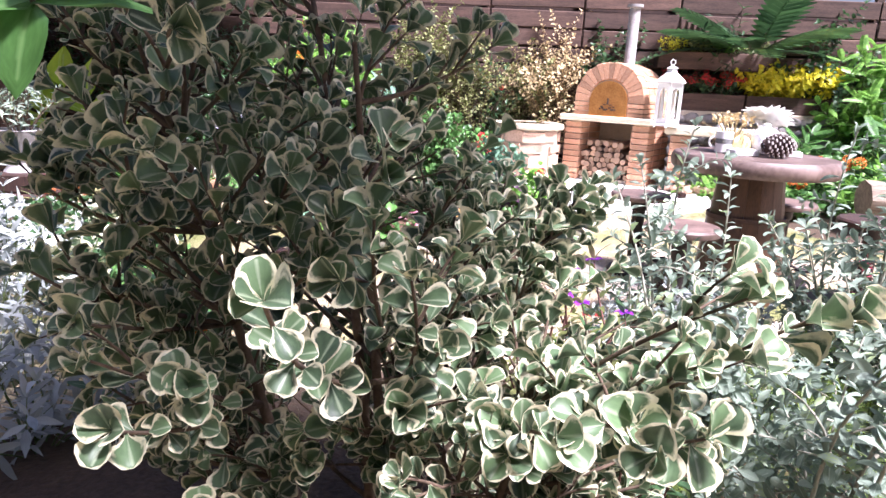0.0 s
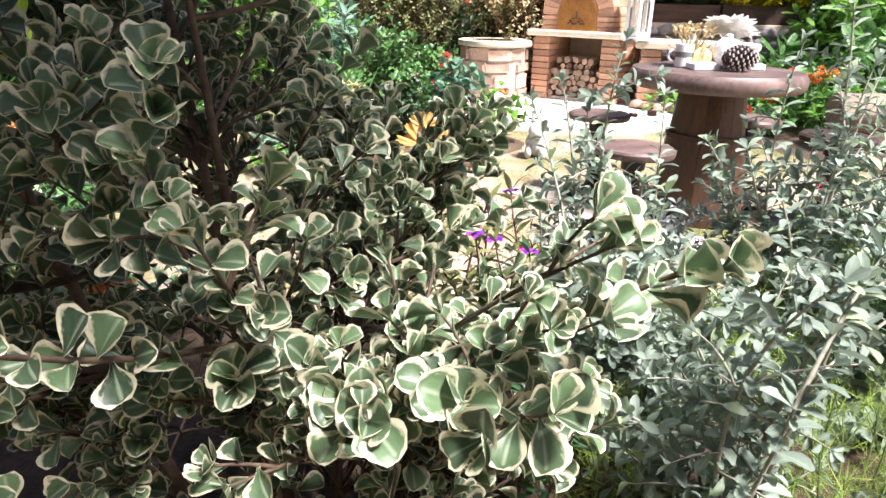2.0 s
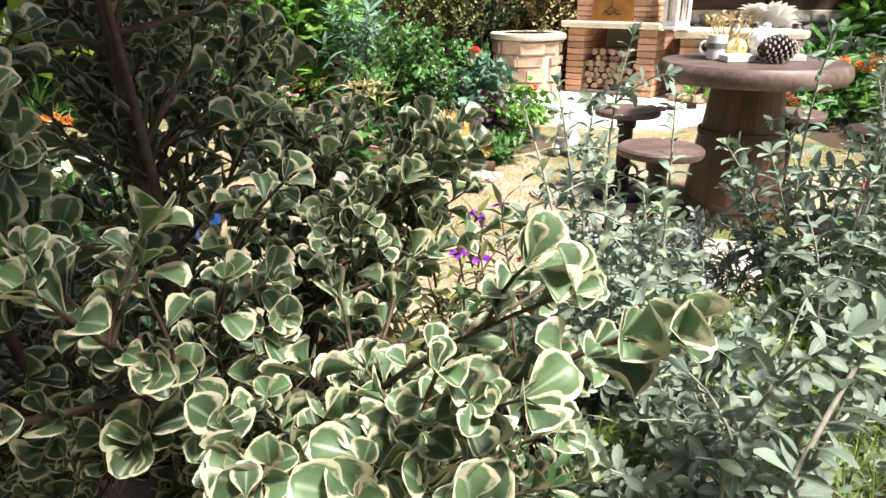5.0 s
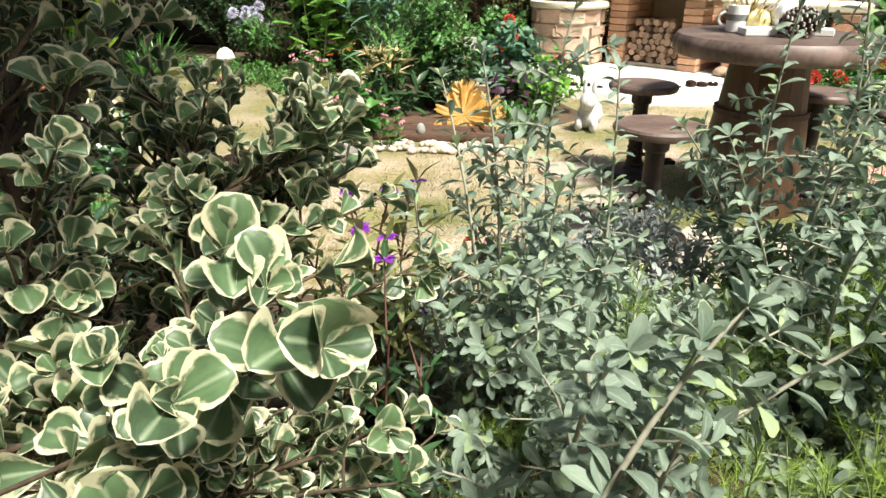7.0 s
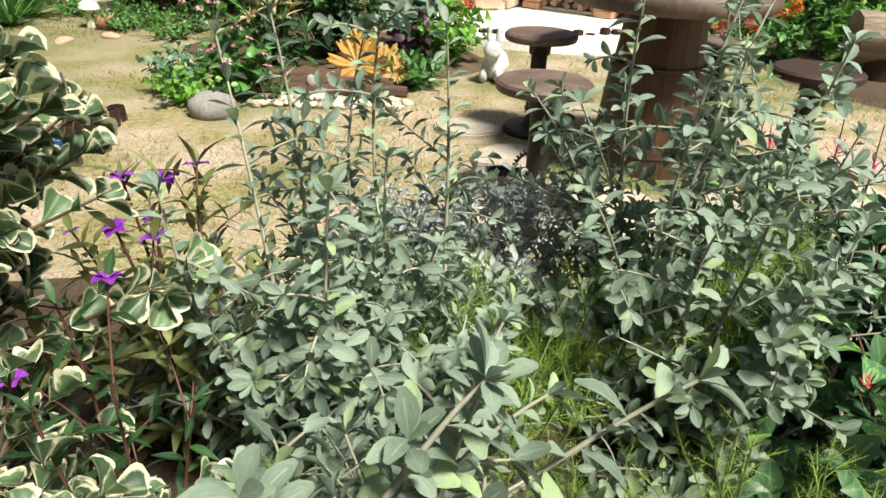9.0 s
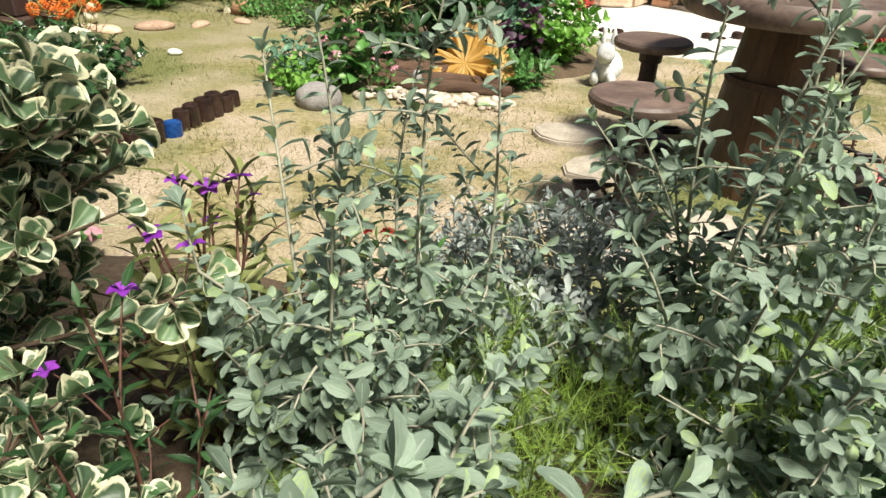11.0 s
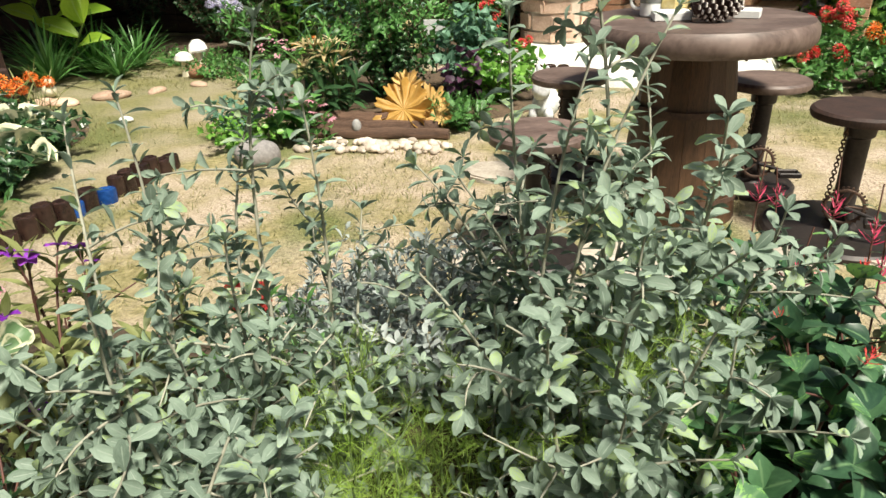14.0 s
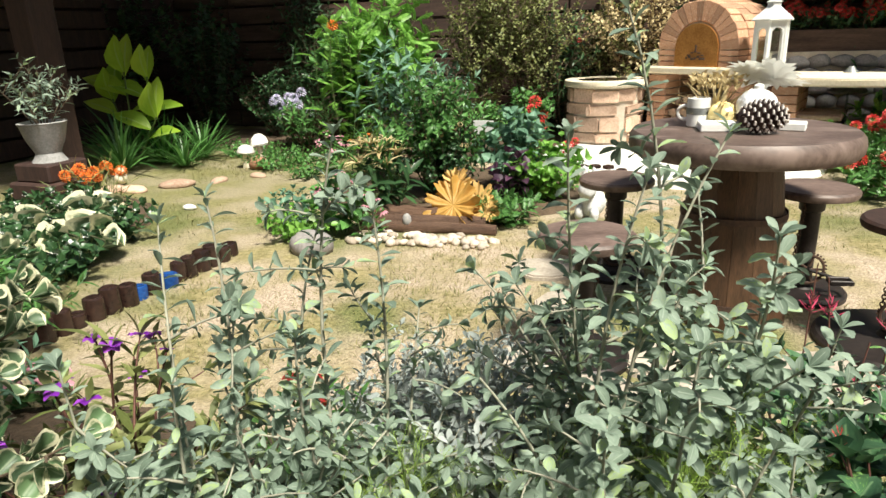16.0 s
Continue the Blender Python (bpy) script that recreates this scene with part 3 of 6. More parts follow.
def bed(name, cx, cy, rx, ry, label, material="soil", h=0.05, seed=0):
    """A low mound of soil."""
    bm = bmesh.new()
    n, k = 40, 7
    rings = []
    for j in range(k):
        q = j / (k - 1)
        rings.append([bm.verts.new((cx + rx * (1 - q) * (1 + 0.14 * noise.noise((math.cos(a) * 1.5 + seed, math.sin(a) * 1.5, 0))) * math.cos(a),
                                    cy + ry * (1 - q) * (1 + 0.14 * noise.noise((math.cos(a) * 1.5 + seed, math.sin(a) * 1.5, 0))) * math.sin(a),
                                    -0.03 + (h + 0.03) * min(1, q * 3.5) + 0.015 * noise.noise((a * 3, q * 7, seed)))) for a in [2 * math.pi * i / n for i in range(n)]])
    for lo, hi in zip(rings, rings[1:]):
        for i in range(n):
            bm.faces.new((lo[i], lo[(i + 1) % n], hi[(i + 1) % n], hi[i]))
    bmesh.ops.remove_doubles(bm, verts=bm.verts, dist=0.001)
    return tagged(part(name, bm, material), label, "soil", kind="structure")


bed("planting_bed_near", 0.85, 1.3, 2.3, 1.15, "dark soil of the front planting bed", seed=1)
bed("planting_bed_middle", -0.16, 5.44, 1.15, 0.95, "dark soil of the island flower bed", seed=2)
bed("planting_bed_back", -0.9, 7.5, 4.6, 1.0, "dark soil along the fence", seed=3)
bed("planting_bed_right", 4.0, 6.3, 1.3, 2.2, "dark soil under the ferns", seed=4)
bed("planting_bed_left", -2.45, 3.51, 0.85, 1.35, "dark soil of the side bed", seed=5)


PATIO = 0.084


def patio():
    bm = lathe([(1.1, -0.02), (1.07, 0.06), (1.03, 0.076), (0.4, PATIO - 0.004)], 48, wob=0.03)
    bmesh.ops.translate(bm, verts=bm.verts, vec=(1.4, 6.9, 0))
    for v in bm.verts:
        v.co.x = 1.4 + (v.co.x - 1.4) * 1.05
        v.co.y = 6.9 + (v.co.y - 6.9) * 0.98
    tagged(part("patio", bm, "gravel"), "round patio of white gravel before the oven", "patio", kind="structure")


patio()


# ---- fence of stacked pallets, side wall and an unseen light-blocking wall behind ----
def fence(name, x0, x1, y, height, label, turn=False, wood="fence_wood"):
    top = thing(name, (0, 0, 0), label, "fence", kind="structure")
    n = int((x1 - x0) / 1.0)
    for i in range(n + 1):
        bm = box(0.09, 0.06, height, bevel=0.005)
        ob = part("post", bm, wood, top, smooth=False)
        p = x0 + (x1 - x0) * i / n
        ob.matrix_basis = pose(y, p, 0) if turn else pose(p, y, 0)
    rows = int(height / 0.21)
    boards = []
    for k in range(4):
        first = part("plank", box(1.0, 0.022, 0.188, bevel=0.008), wood, top, smooth=False)
        boards.append(first.data)
        bpy.data.objects.remove(first)
    for i in range(n):
        for j in range(rows):
            ob = new("plank", boards[(i * 3 + j) % 4])
            ob.parent = top
            w = (x1 - x0) / n
            p = x0 + w * (i + 0.5)
            off = -0.045 - 0.012 * ((i + j) % 2)
            z = 0.03 + j * 0.21 + rnd(-0.008, 0.008)
            ob.matrix_basis = (pose(y - off, p, z, rnd(-1.5, 1.5), rnd(-0.6, 0.6), 90) if turn else pose(p, y + off, z, rnd(-1.5, 1.5), rnd(-0.6, 0.6), 0)) @ Matrix.Diagonal((w * 0.985, 1, 1, 1))


# One plain dark sheet standing close behind the gapped pallet boards.
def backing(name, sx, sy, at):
    tagged(part(name, box(sx, sy, 2.1, at, 0.004), "dark_wood"), "plain dark sheet behind the pallet fence", "fence", kind="structure")


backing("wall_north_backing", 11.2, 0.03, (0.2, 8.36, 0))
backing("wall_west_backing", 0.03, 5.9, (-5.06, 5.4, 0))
fence("wall_north", -5.2, 5.6, 8.3, 2.15, "fence of reddish-brown pallet boards with gaps")
# The west boards carry the corner's shade in their darker wood colour.
fence("wall_west", 2.6, 8.2, -5.0, 2.15, "side fence of pallet boards, coloured dark to stand for shade", turn=True, wood="dark_wood")


# Never in view: added behind the walker to keep light off the near plants.
def light_blocking_wall():
    bm = box(11.5, 0.25, 3.2, (0.2, -1.7, 0), 0.01)
    tagged(part("wall_south", bm, "stucco"), "unseen plain stucco wall added behind the walker to block light", "wall", kind="structure")


light_blocking_wall()


def timber_post(x, y, h, w, label):
    top = thing("timber_post", (x, y, 0), label, "post")
    part("post", box(w, w, h, bevel=0.012), "dark_wood", top)
    part("base_block", box(w * 1.5, w * 1.5, 0.12, bevel=0.01), "dark_wood", top)


# Unseen slab added above the view, sized to shade the left fence corner.
def shelter_roof():
    tagged(part("shelter_roof", box(2.72, 4.3, 0.08, (-3.64, 5.88, 2.3), 0.01), "dark_wood"), "unseen dark roof slab added to shade the left corner", "roof", kind="structure")


shelter_roof()
timber_post(-3.30, 4.82, 2.3, 0.24, "dark brown timber post of a garden shelter")


# ---- table and stools ----
def table(x, y):
    top = thing("garden_table", (x, y, 0), "round dark wooden table on a barrel-like pedestal", "table")
    bm = lathe([(0.32, 0.668), (0.398, 0.672), (0.412, 0.688), (0.416, 0.715), (0.412, 0.738), (0.398, 0.755), (0.2, 0.757), (0.02, 0.757)], 56, wob=0.01)
    part("tabletop", bm, "table_wood", top, "weathered dark wooden top with rounded edge")
    n = 16
    for i in range(n):
        a0, a1 = 2 * math.pi * i / n, 2 * math.pi * (i + 0.985) / n
        bm = bmesh.new()
        vs = []
        for r, z in ((0.232, 0.0), (0.222, 0.15), (0.208, 0.3), (0.192, 0.44), (0.184, 0.441), (0.166, 0.6), (0.156, 0.675)):
            vs.append([bm.verts.new((rr * math.cos(a), rr * math.sin(a), z)) for a in (a0, (a0 + a1) / 2, a1) for rr in (r,)] + [bm.verts.new(((r - 0.03) * math.cos(a), (r - 0.03) * math.sin(a), z)) for a in (a1, a0)])
        for lo, hi in zip(vs, vs[1:]):
            for j in range(5):
                bm.faces.new((lo[j], lo[(j + 1) % 5], hi[(j + 1) % 5], hi[j]))
        bm.faces.new(vs[0][::-1])
        bm.faces.new(vs[-1])
        part("stave", bm, "barrel_wood", top)
    for z, r in ((0.435, 0.1945), (0.1, 0.2275)):
        part("hoop", lathe([(r, z - 0.012), (r + 0.004, z - 0.012), (r + 0.003, z + 0.012), (r - 0.001, z + 0.012)], 40, cap=False), "rust", top, "rusty iron hoop")
    part("core", lathe([(0.2, 0.0), (0.13, 0.672)], 24), "dark_wood", top)


table(1.74, 3.66)


def stool(x, y, turn, seat_mat, base_r, label, lean=0.0):
    top = thing("stool", (x, y, 0), label, "stool", "stools round the table", rz=turn)
    bm = lathe([(0.14, 0.44), (0.166, 0.443), (0.171, 0.455), (0.17, 0.468), (0.16, 0.477), (0.02, 0.479)], 32, wob=0.015)
    part("seat", bm, seat_mat, top, "round worn wooden seat")
    part("base_plate", lathe([(base_r, 0.0), (base_r, 0.018), (base_r - 0.012, 0.03), (0.06, 0.036), (0.05, 0.05)], 36), "iron", top, "round black iron base plate")
    part("pole", lathe([(0.05, 0.036), (0.045, 0.07), (0.038, 0.09), (0.038, 0.37), (0.05, 0.38), (0.052, 0.43), (0.075, 0.441)], 20), "iron", top, "black iron pole")
    g = Matrix.Translation((0.0, -0.058, 0.13)) @ Matrix.Rotation(radians(90), 4, "X")
    gear = ring(0.062, 0.006, 28, 6, m=g)
    for i in range(5):
        a = 2 * math.pi * i / 5
        rod(g @ Vector((0.01 * math.cos(a), 0.01 * math.sin(a), 0)), g @ Vector((0.06 * math.cos(a), 0.06 * math.sin(a), 0)), 0.005, n=6, bm=gear)
    for i in range(28):
        a = 2 * math.pi * i / 28
        box(0.007, 0.007, 0.006, bevel=0, rot=Matrix.Translation(g @ Vector((0.07 * math.cos(a), 0.07 * math.sin(a), 0))), bm=gear)
    part("gear", gear, "rust", top, "toothed chain wheel")
    arm = rod((0, -0.066, 0.13), (0.1, -0.07, 0.1), 0.007, n=8)
    crank = part("crank", arm, "iron", top)
    pedal = box(0.085, 0.012, 0.022, (0.11, -0.09, 0.09), 0.003)
    box(0.085, 0.012, 0.022, (0.11, -0.14, 0.09), 0.003, bm=pedal)
    box(0.012, 0.06, 0.02, (0.07, -0.115, 0.09), 0.003, bm=pedal)
    box(0.012, 0.06, 0.02, (0.15, -0.115, 0.09), 0.003, bm=pedal)
    part("pedal", pedal, "iron", crank, "black pedal")
    chain = bmesh.new()
    for i in range(20):
        z = 0.14 + i * 0.014
        ring(0.007, 0.0025, 8, 4, chain, Matrix.Translation((-0.062 + 0.0009 * i, -0.052, z)) @ Matrix.Rotation(radians(90 * (i % 2)), 4, "Z") @ Matrix.Rotation(radians(90), 4, "X") @ Matrix.Diagonal((1, 1.3, 1, 1)))
    part("chain", chain, "rust", top, "hanging drive chain")
    return top


stool(1.25, 3.98, 20, "table_wood", 0.15, "low stool with worn wooden seat on iron pole")
stool(1.26, 3.08, 200, "table_wood", 0.17, "low stool with worn wooden seat and pedal crank")
stool(2.06, 3.97, 10, "table_wood", 0.18, "low stool with wooden seat, chain and pedal")
stool(2.32, 3.52, -10, "dark_wood", 0.27, "dark low stool on a wide iron base plate")


# ---- on the table ----
TX, TY, TZ = 1.74, 3.66, 0.757


def pinecone(x, y, z, rz):
    top = thing("pinecone", (x, y, z), "large dark pinecone with pale scale tips on the table", "pinecone", rz=rz)
    body, tips = bmesh.new(), bmesh.new()
    bmesh.ops.create_uvsphere(body, u_segments=12, v_segments=8, radius=0.045, matrix=Matrix.Translation((0, 0, 0.06)) @ Matrix.Diagonal((1.5, 0.85, 0.85, 1)))
    k = 110
    for i in range(k):
        u = (i + 0.5) / k
        a = i * 2.399
        r = 0.055 * math.sin(math.pi * (0.1 + 0.85 * u)) ** 0.7
        c = Vector((-0.078 + 0.155 * u, r * math.cos(a), r * math.sin(a) + 0.06))
        d = Vector((0.55, math.cos(a), math.sin(a))).normalized()
        m = frame_of(d, (1, 0, 0), 1.0, c)
        box(0.02, 0.022, 0.004, (0, 0, 0), 0, m @ Matrix.Translation((0, -0.004, 0)), body)
        box(0.015, 0.007, 0.006, (0, 0, 0), 0, m @ Matrix.Translation((0, 0.009, 0)), tips)
    b = part("core", body, "cone", top, smooth=False)
    part("scale_tip", tips, "cone_tip", top, "whitish tips", smooth=False)


pinecone(TX + 0.055, TY - 0.13, TZ, 12)


def table_decor():
    def saucer(x, y, sx, sy, h, rz, label):
        tagged(part("wooden_block", box(sx, sy, h, bevel=0.004, rot=Matrix.Rotation(radians(rz), 4, "Z")), "white"), label, "block").location = (x, y, TZ)

    saucer(TX - 0.09, TY - 0.07, 0.13, 0.1, 0.032, 8, "white painted tray block on the table")
    saucer(TX + 0.17, TY - 0.02, 0.09, 0.08, 0.03, -10, "small white painted block on the table")
    ball = thing("ornament_ball", (TX + 0.045, TY + 0.02, TZ), "sparkling silver-white ball ornament on the table", "ornament")
    bm = bmesh.new()
    bmesh.ops.create_icosphere(bm, subdivisions=4, radius=0.074, matrix=Matrix.Translation((0, 0, 0.072)))
    for v in bm.verts:
        v.co += v.normal * 0.006 * noise.noise(v.co * 90)
    part("sphere", bm, "ball", ball)
    part("cap", lathe([(0.018, 0.143), (0.018, 0.157), (0.008, 0.163)], 12), "white", ball)
    poin = thing("white_flower", (TX + 0.06, TY + 0.1, TZ), "white artificial star-shaped flowers in a white vase on the table", "flower")
    part("vase", lathe([(0.035, 0), (0.06, 0.03), (0.055, 0.09), (0.04, 0.12)], 20), "white", poin)
    for i, (dx, dy, dz, s) in enumerate(((0, 0, 0.17, 0.13), (0.08, 0.02, 0.14, 0.09), (-0.06, -0.03, 0.2, 0.08), (0.03, -0.05, 0.18, 0.09))):
        ob = new("flower", leaf_object_mesh("flower", joined(petals(9, PETAL, 0.5) + petals(7, PETAL, 1.2, 0.7, 0.3)), "white_petal"))
        ob.parent = poin
        ob.matrix_basis = pose(dx, dy, dz, -30 + 20 * i, 10 * i, 40 * i) @ Matrix.Diagonal((s, s, s, 1))
    pump = thing("pumpkin", (TX - 0.08, TY + 0.03, TZ), "small pale gold pumpkin ornament on the table", "ornament")
    bm = bmesh.new()
    bmesh.ops.create_uvsphere(bm, u_segments=32, v_segments=12, radius=0.06)
    for v in bm.verts:
        a = math.atan2(v.co.y, v.co.x)
        v.co *= 1 + 0.07 * math.cos(8 * a)
        v.co.z = v.co.z * 0.78 + 0.047
    part("body", bm, "gold", pump)
    part("stalk", rod((0, 0, 0.085), (0.012, 0, 0.12), 0.009, 0.006, 8), "straw", pump)
    mug = thing("mug", (TX - 0.16, TY + 0.02, TZ), "white patterned mug standing on the table", "mug")
    part("body", lathe([(0.036, 0), (0.042, 0.006), (0.043, 0.11), (0.039, 0.112), (0.038, 0.01), (0.001, 0.009)], 24, cap=False), "white", mug)
    part("handle", ring(0.026, 0.006, 18, 6, m=Matrix.Translation((-0.05, 0, 0.055)) @ Matrix.Rotation(radians(90), 4, "X")), "white", mug)
    part("pattern", lathe([(0.0437, 0.05), (0.0437, 0.075)], 24, cap=False), "zinc", mug)
    dried = tuft("dried_grass", (TX - 0.1, TY + 0.1, TZ), "bunch of dried golden wheat in a small jar on the table", 0.2, 0.13, 70, "strap", "straw", "dried flowers", up=1.0)
    part("jar", lathe([(0.03, 0), (0.036, 0.02), (0.034, 0.06), (0.028, 0.07)], 18), "concrete", dried)
    ears = []
    for i in range(24):
        a, q = i * 2.4, 0.11 * math.sqrt((i + 0.5) / 24)
        for k in range(6):
            ears.append(frame_of((math.cos(a + k * 2.4) * 0.7, math.sin(a + k * 2.4) * 0.7, 1), (0, 0, 1), 0.025, (q * math.cos(a), q * math.sin(a), 0.13 + rnd(0, 0.03) + k * 0.008)))
    foliage("ears", "small", ears, "straw", dried)


table_decor()


# ---- brick oven, side counter, round stone planter, lantern ----
def oven(x, y, rz):
    """Front of the oven towards -y; x to the right."""
    top = thing("brick_oven", (x, y, PATIO), "domed clay-brick garden oven with copper door over a firewood bay", "oven", rz=rz)
    top.scale = (0.92, 0.92, 0.92)
    W, D, SH = 1.0, 0.74, 0.74
    for sx in (-1, 1):
        px = sx * (W / 2 - 0.1)
        part("pier_core", box(0.17, D - 0.05, SH - 0.06, (px, D / 2, 0), 0), "mortar", top, smooth=False)
    part("back_wall", box(W - 0.05, 0.1, SH - 0.06, (0, D - 0.1, 0), 0), "mortar", top, smooth=False)
    part("bay_floor", box(W - 0.36, D - 0.12, 0.03, (0, D / 2, 0), 0), "mortar", top, smooth=False)
    part("shelf", box(W + 0.1, D + 0.08, 0.065, (0, D / 2 - 0.04, SH - 0.06), 0.014), "slab", top, "thick pale limestone shelf")
    brick = [part("brick", box(1, 1, 1, bevel=0.035), "brick", top, smooth=False) for _ in range(1)][0]
    me = brick.data
    bpy.data.objects.remove(brick)

    bm = box(1, 1, 1, bevel=0.035)
    for v in bm.verts:
        v.co.x *= 0.56 + 0.44 * v.co.z
    wedge = part("brick", bm, "brick", top, smooth=False)
    arch_brick = wedge.data
    bpy.data.objects.remove(wedge)

    def lay(m, shape=me):
        ob = new("brick", shape)
        ob.parent = top
        ob.matrix_basis = m

    for sx in (-1, 1):
        px = sx * (W / 2 - 0.1)
        for k in range(10):
            z = 0.002 + k * 0.0665
            for j in range(3):
                d = D / 3
                lay(pose(px, d * (j + 0.5) + 0.0, z, 0, 0, rnd(-0.8, 0.8)) @ Matrix.Diagonal((0.2 + rnd(-0.006, 0.006), d - 0.01, 0.058, 1)))
    z0, r = SH + 0.005, 0.2
    part("vault_core", vault(0.35, 0.19, D - 0.03, z0), "mortar", top)
    for j in range(4):
        for i in range(17):
            a = math.pi * (i + 0.5) / 17
            lift = 0.18
            m = Matrix.Translation((0, 0.0 + (j + 0.5) * D / 4, z0 + lift)) @ Matrix.Rotation(-(a - math.pi / 2), 4, "Y") @ Matrix.Translation((0, 0, 0.225))
            lay(m @ Matrix.Diagonal((0.0735 + rnd(-0.002, 0.001), D / 4 - 0.008, 0.185 + rnd(-0.008, 0.008), 1)), arch_brick)
    for sx in (-1, 1):
        for j in range(4):
            for k in range(4):
                lay(pose(sx * 0.315, (j + 0.5) * D / 4, z0 + k * 0.052) @ Matrix.Diagonal((0.185, D / 4 - 0.01, 0.044, 1)))
    door = part("door", vault(0.218, 0.17, 0.025, z0, -0.012), "copper", top, "arched copper plate door with relief")
    rel = bmesh.new()
    for i in range(7):
        box(0.018 + 0.012 * (i % 3), 0.01, 0.02, (-0.09 + i * 0.03, -0.017, z0 + 0.07 + 0.012 * math.sin(i * 2)), 0.004, bm=rel)
    for i in range(5):
        box(0.03, 0.01, 0.012, (-0.07 + i * 0.035, -0.017, z0 + 0.1 + 0.03 * math.sin(i * 0.8)), 0.003, bm=rel)
    box(0.02, 0.01, 0.07, (0.0, -0.017, z0 + 0.13), 0.006, bm=rel)
    part("relief", rel, "rust", door)
    part("flue", lathe([(0.075, 1.05), (0.075, 1.24), (0.062, 1.26), (0.062, 1.95), (0.09, 1.96), (0.09, 1.99)], 24, at=(0.02, 0.48, 0)), "concrete", top, "mottled grey flue pipe")


def vault(r, straight, depth, z0, y0=0.015):
    """A solid round-topped block."""
    bm = bmesh.new()
    pts = [(-r, 0)] + [(-r * math.cos(math.pi * i / 20), straight + r * math.sin(math.pi * i / 20)) for i in range(21)] + [(r, 0)]
    lo = [bm.verts.new((px, y0, z0 + pz)) for px, pz in pts]
    hi = [bm.verts.new((px, y0 + depth, z0 + pz)) for px, pz in pts]
    bm.faces.new(lo)
    bm.faces.new(hi[::-1])
    k = len(pts)
    for i in range(k):
        bm.faces.new((lo[i], hi[i], hi[(i + 1) % k], lo[(i + 1) % k]))
    return bm


OX, OY, OR = 1.5, 7.22, -30.0
oven(OX, OY, OR)


def firewood():
    pm = pose(OX, OY, PATIO, 0, 0, OR)
    bm = lathe([(0.9, -0.5), (1.0, -0.49), (1.0, 0.49), (0.9, 0.5)], 9, wob=0.2)
    me = part("split_log", bm, "firewood", smooth=False)
    data = me.data
    bpy.data.objects.remove(me)
    z = 0.03
    r = 0.032
    for k in range(7):
        n = 9 if k % 2 == 0 else 8
        if k > 4:
            n -= 3
        for i in range(n):
            ob = new("split_log", data)
            rr = r * rnd(0.8, 1.05)
            ob.matrix_world = pm @ pose((i - (n - 1) / 2) * 0.062, 0.32 + rnd(-0.05, 0.02), z + r + k * 0.055, 90 + rnd(-3, 3), rnd(0, 360), rnd(-4, 4)) @ Matrix.Diagonal((rr, rr, 0.5, 1))
            tagged(ob, "split firewood log stacked under the oven", "log", "firewood stack")


firewood()


def side_counter():
    pm = pose(OX + 0.12, OY - 0.05, PATIO, 0, 0, -14)
    top = thing("side_counter", (0, 0, 0), "low brick counter with pale stone slab beside the oven", "counter")
    top.matrix_world = pm
    bm = bmesh.new()
    pts = [(0.46, -0.12), (1.0, -0.2), (1.55, -0.08), (1.62, 0.25), (1.5, 0.6), (0.48, 0.62)]
    lo = [bm.verts.new((a, b, 0.55)) for a, b in pts]
    hi = [bm.verts.new((a, b, 0.615)) for a, b in pts]
    bm.faces.new(lo[::-1])
    bm.faces.new(hi)
    for i in range(6):
        bm.faces.new((lo[i], lo[(i + 1) % 6], hi[(i + 1) % 6], hi[i]))
    bmesh.ops.bevel(bm, geom=bm.edges[:], offset=0.012, segments=2, affect="EDGES")
    part("slab", bm, "slab", top, "thick pale limestone slab")
    part("mid_shelf", box(0.5, 0.5, 0.04, (0.78, 0.2, 0.28), 0.008), "flag", top)
    data = part("brick", box(1, 1, 1, bevel=0.035), "brick", top, smooth=False)
    me = data.data
    bpy.data.objects.remove(data)
    for px in (0.62, 1.42):
        for k in range(8):
            for j in range(3):
                ob = new("brick", me)
                ob.parent = top
                ob.matrix_basis = pose(px, -0.02 + 0.2 * j, 0.004 + k * 0.068, 0, 0, rnd(-1, 1)) @ Matrix.Diagonal((0.19, 0.19, 0.062, 1))
    for i in range(9):
        s = new("stone", stone_mesh("stone", 0.16, 0.12, 0.1, i, "flag"))
        s.parent = top
        s.matrix_basis = pose(0.55 + 0.1 * i, -0.16 - 0.05 * (i % 3), 0.0, 0, 0, 40 * i)


side_counter()


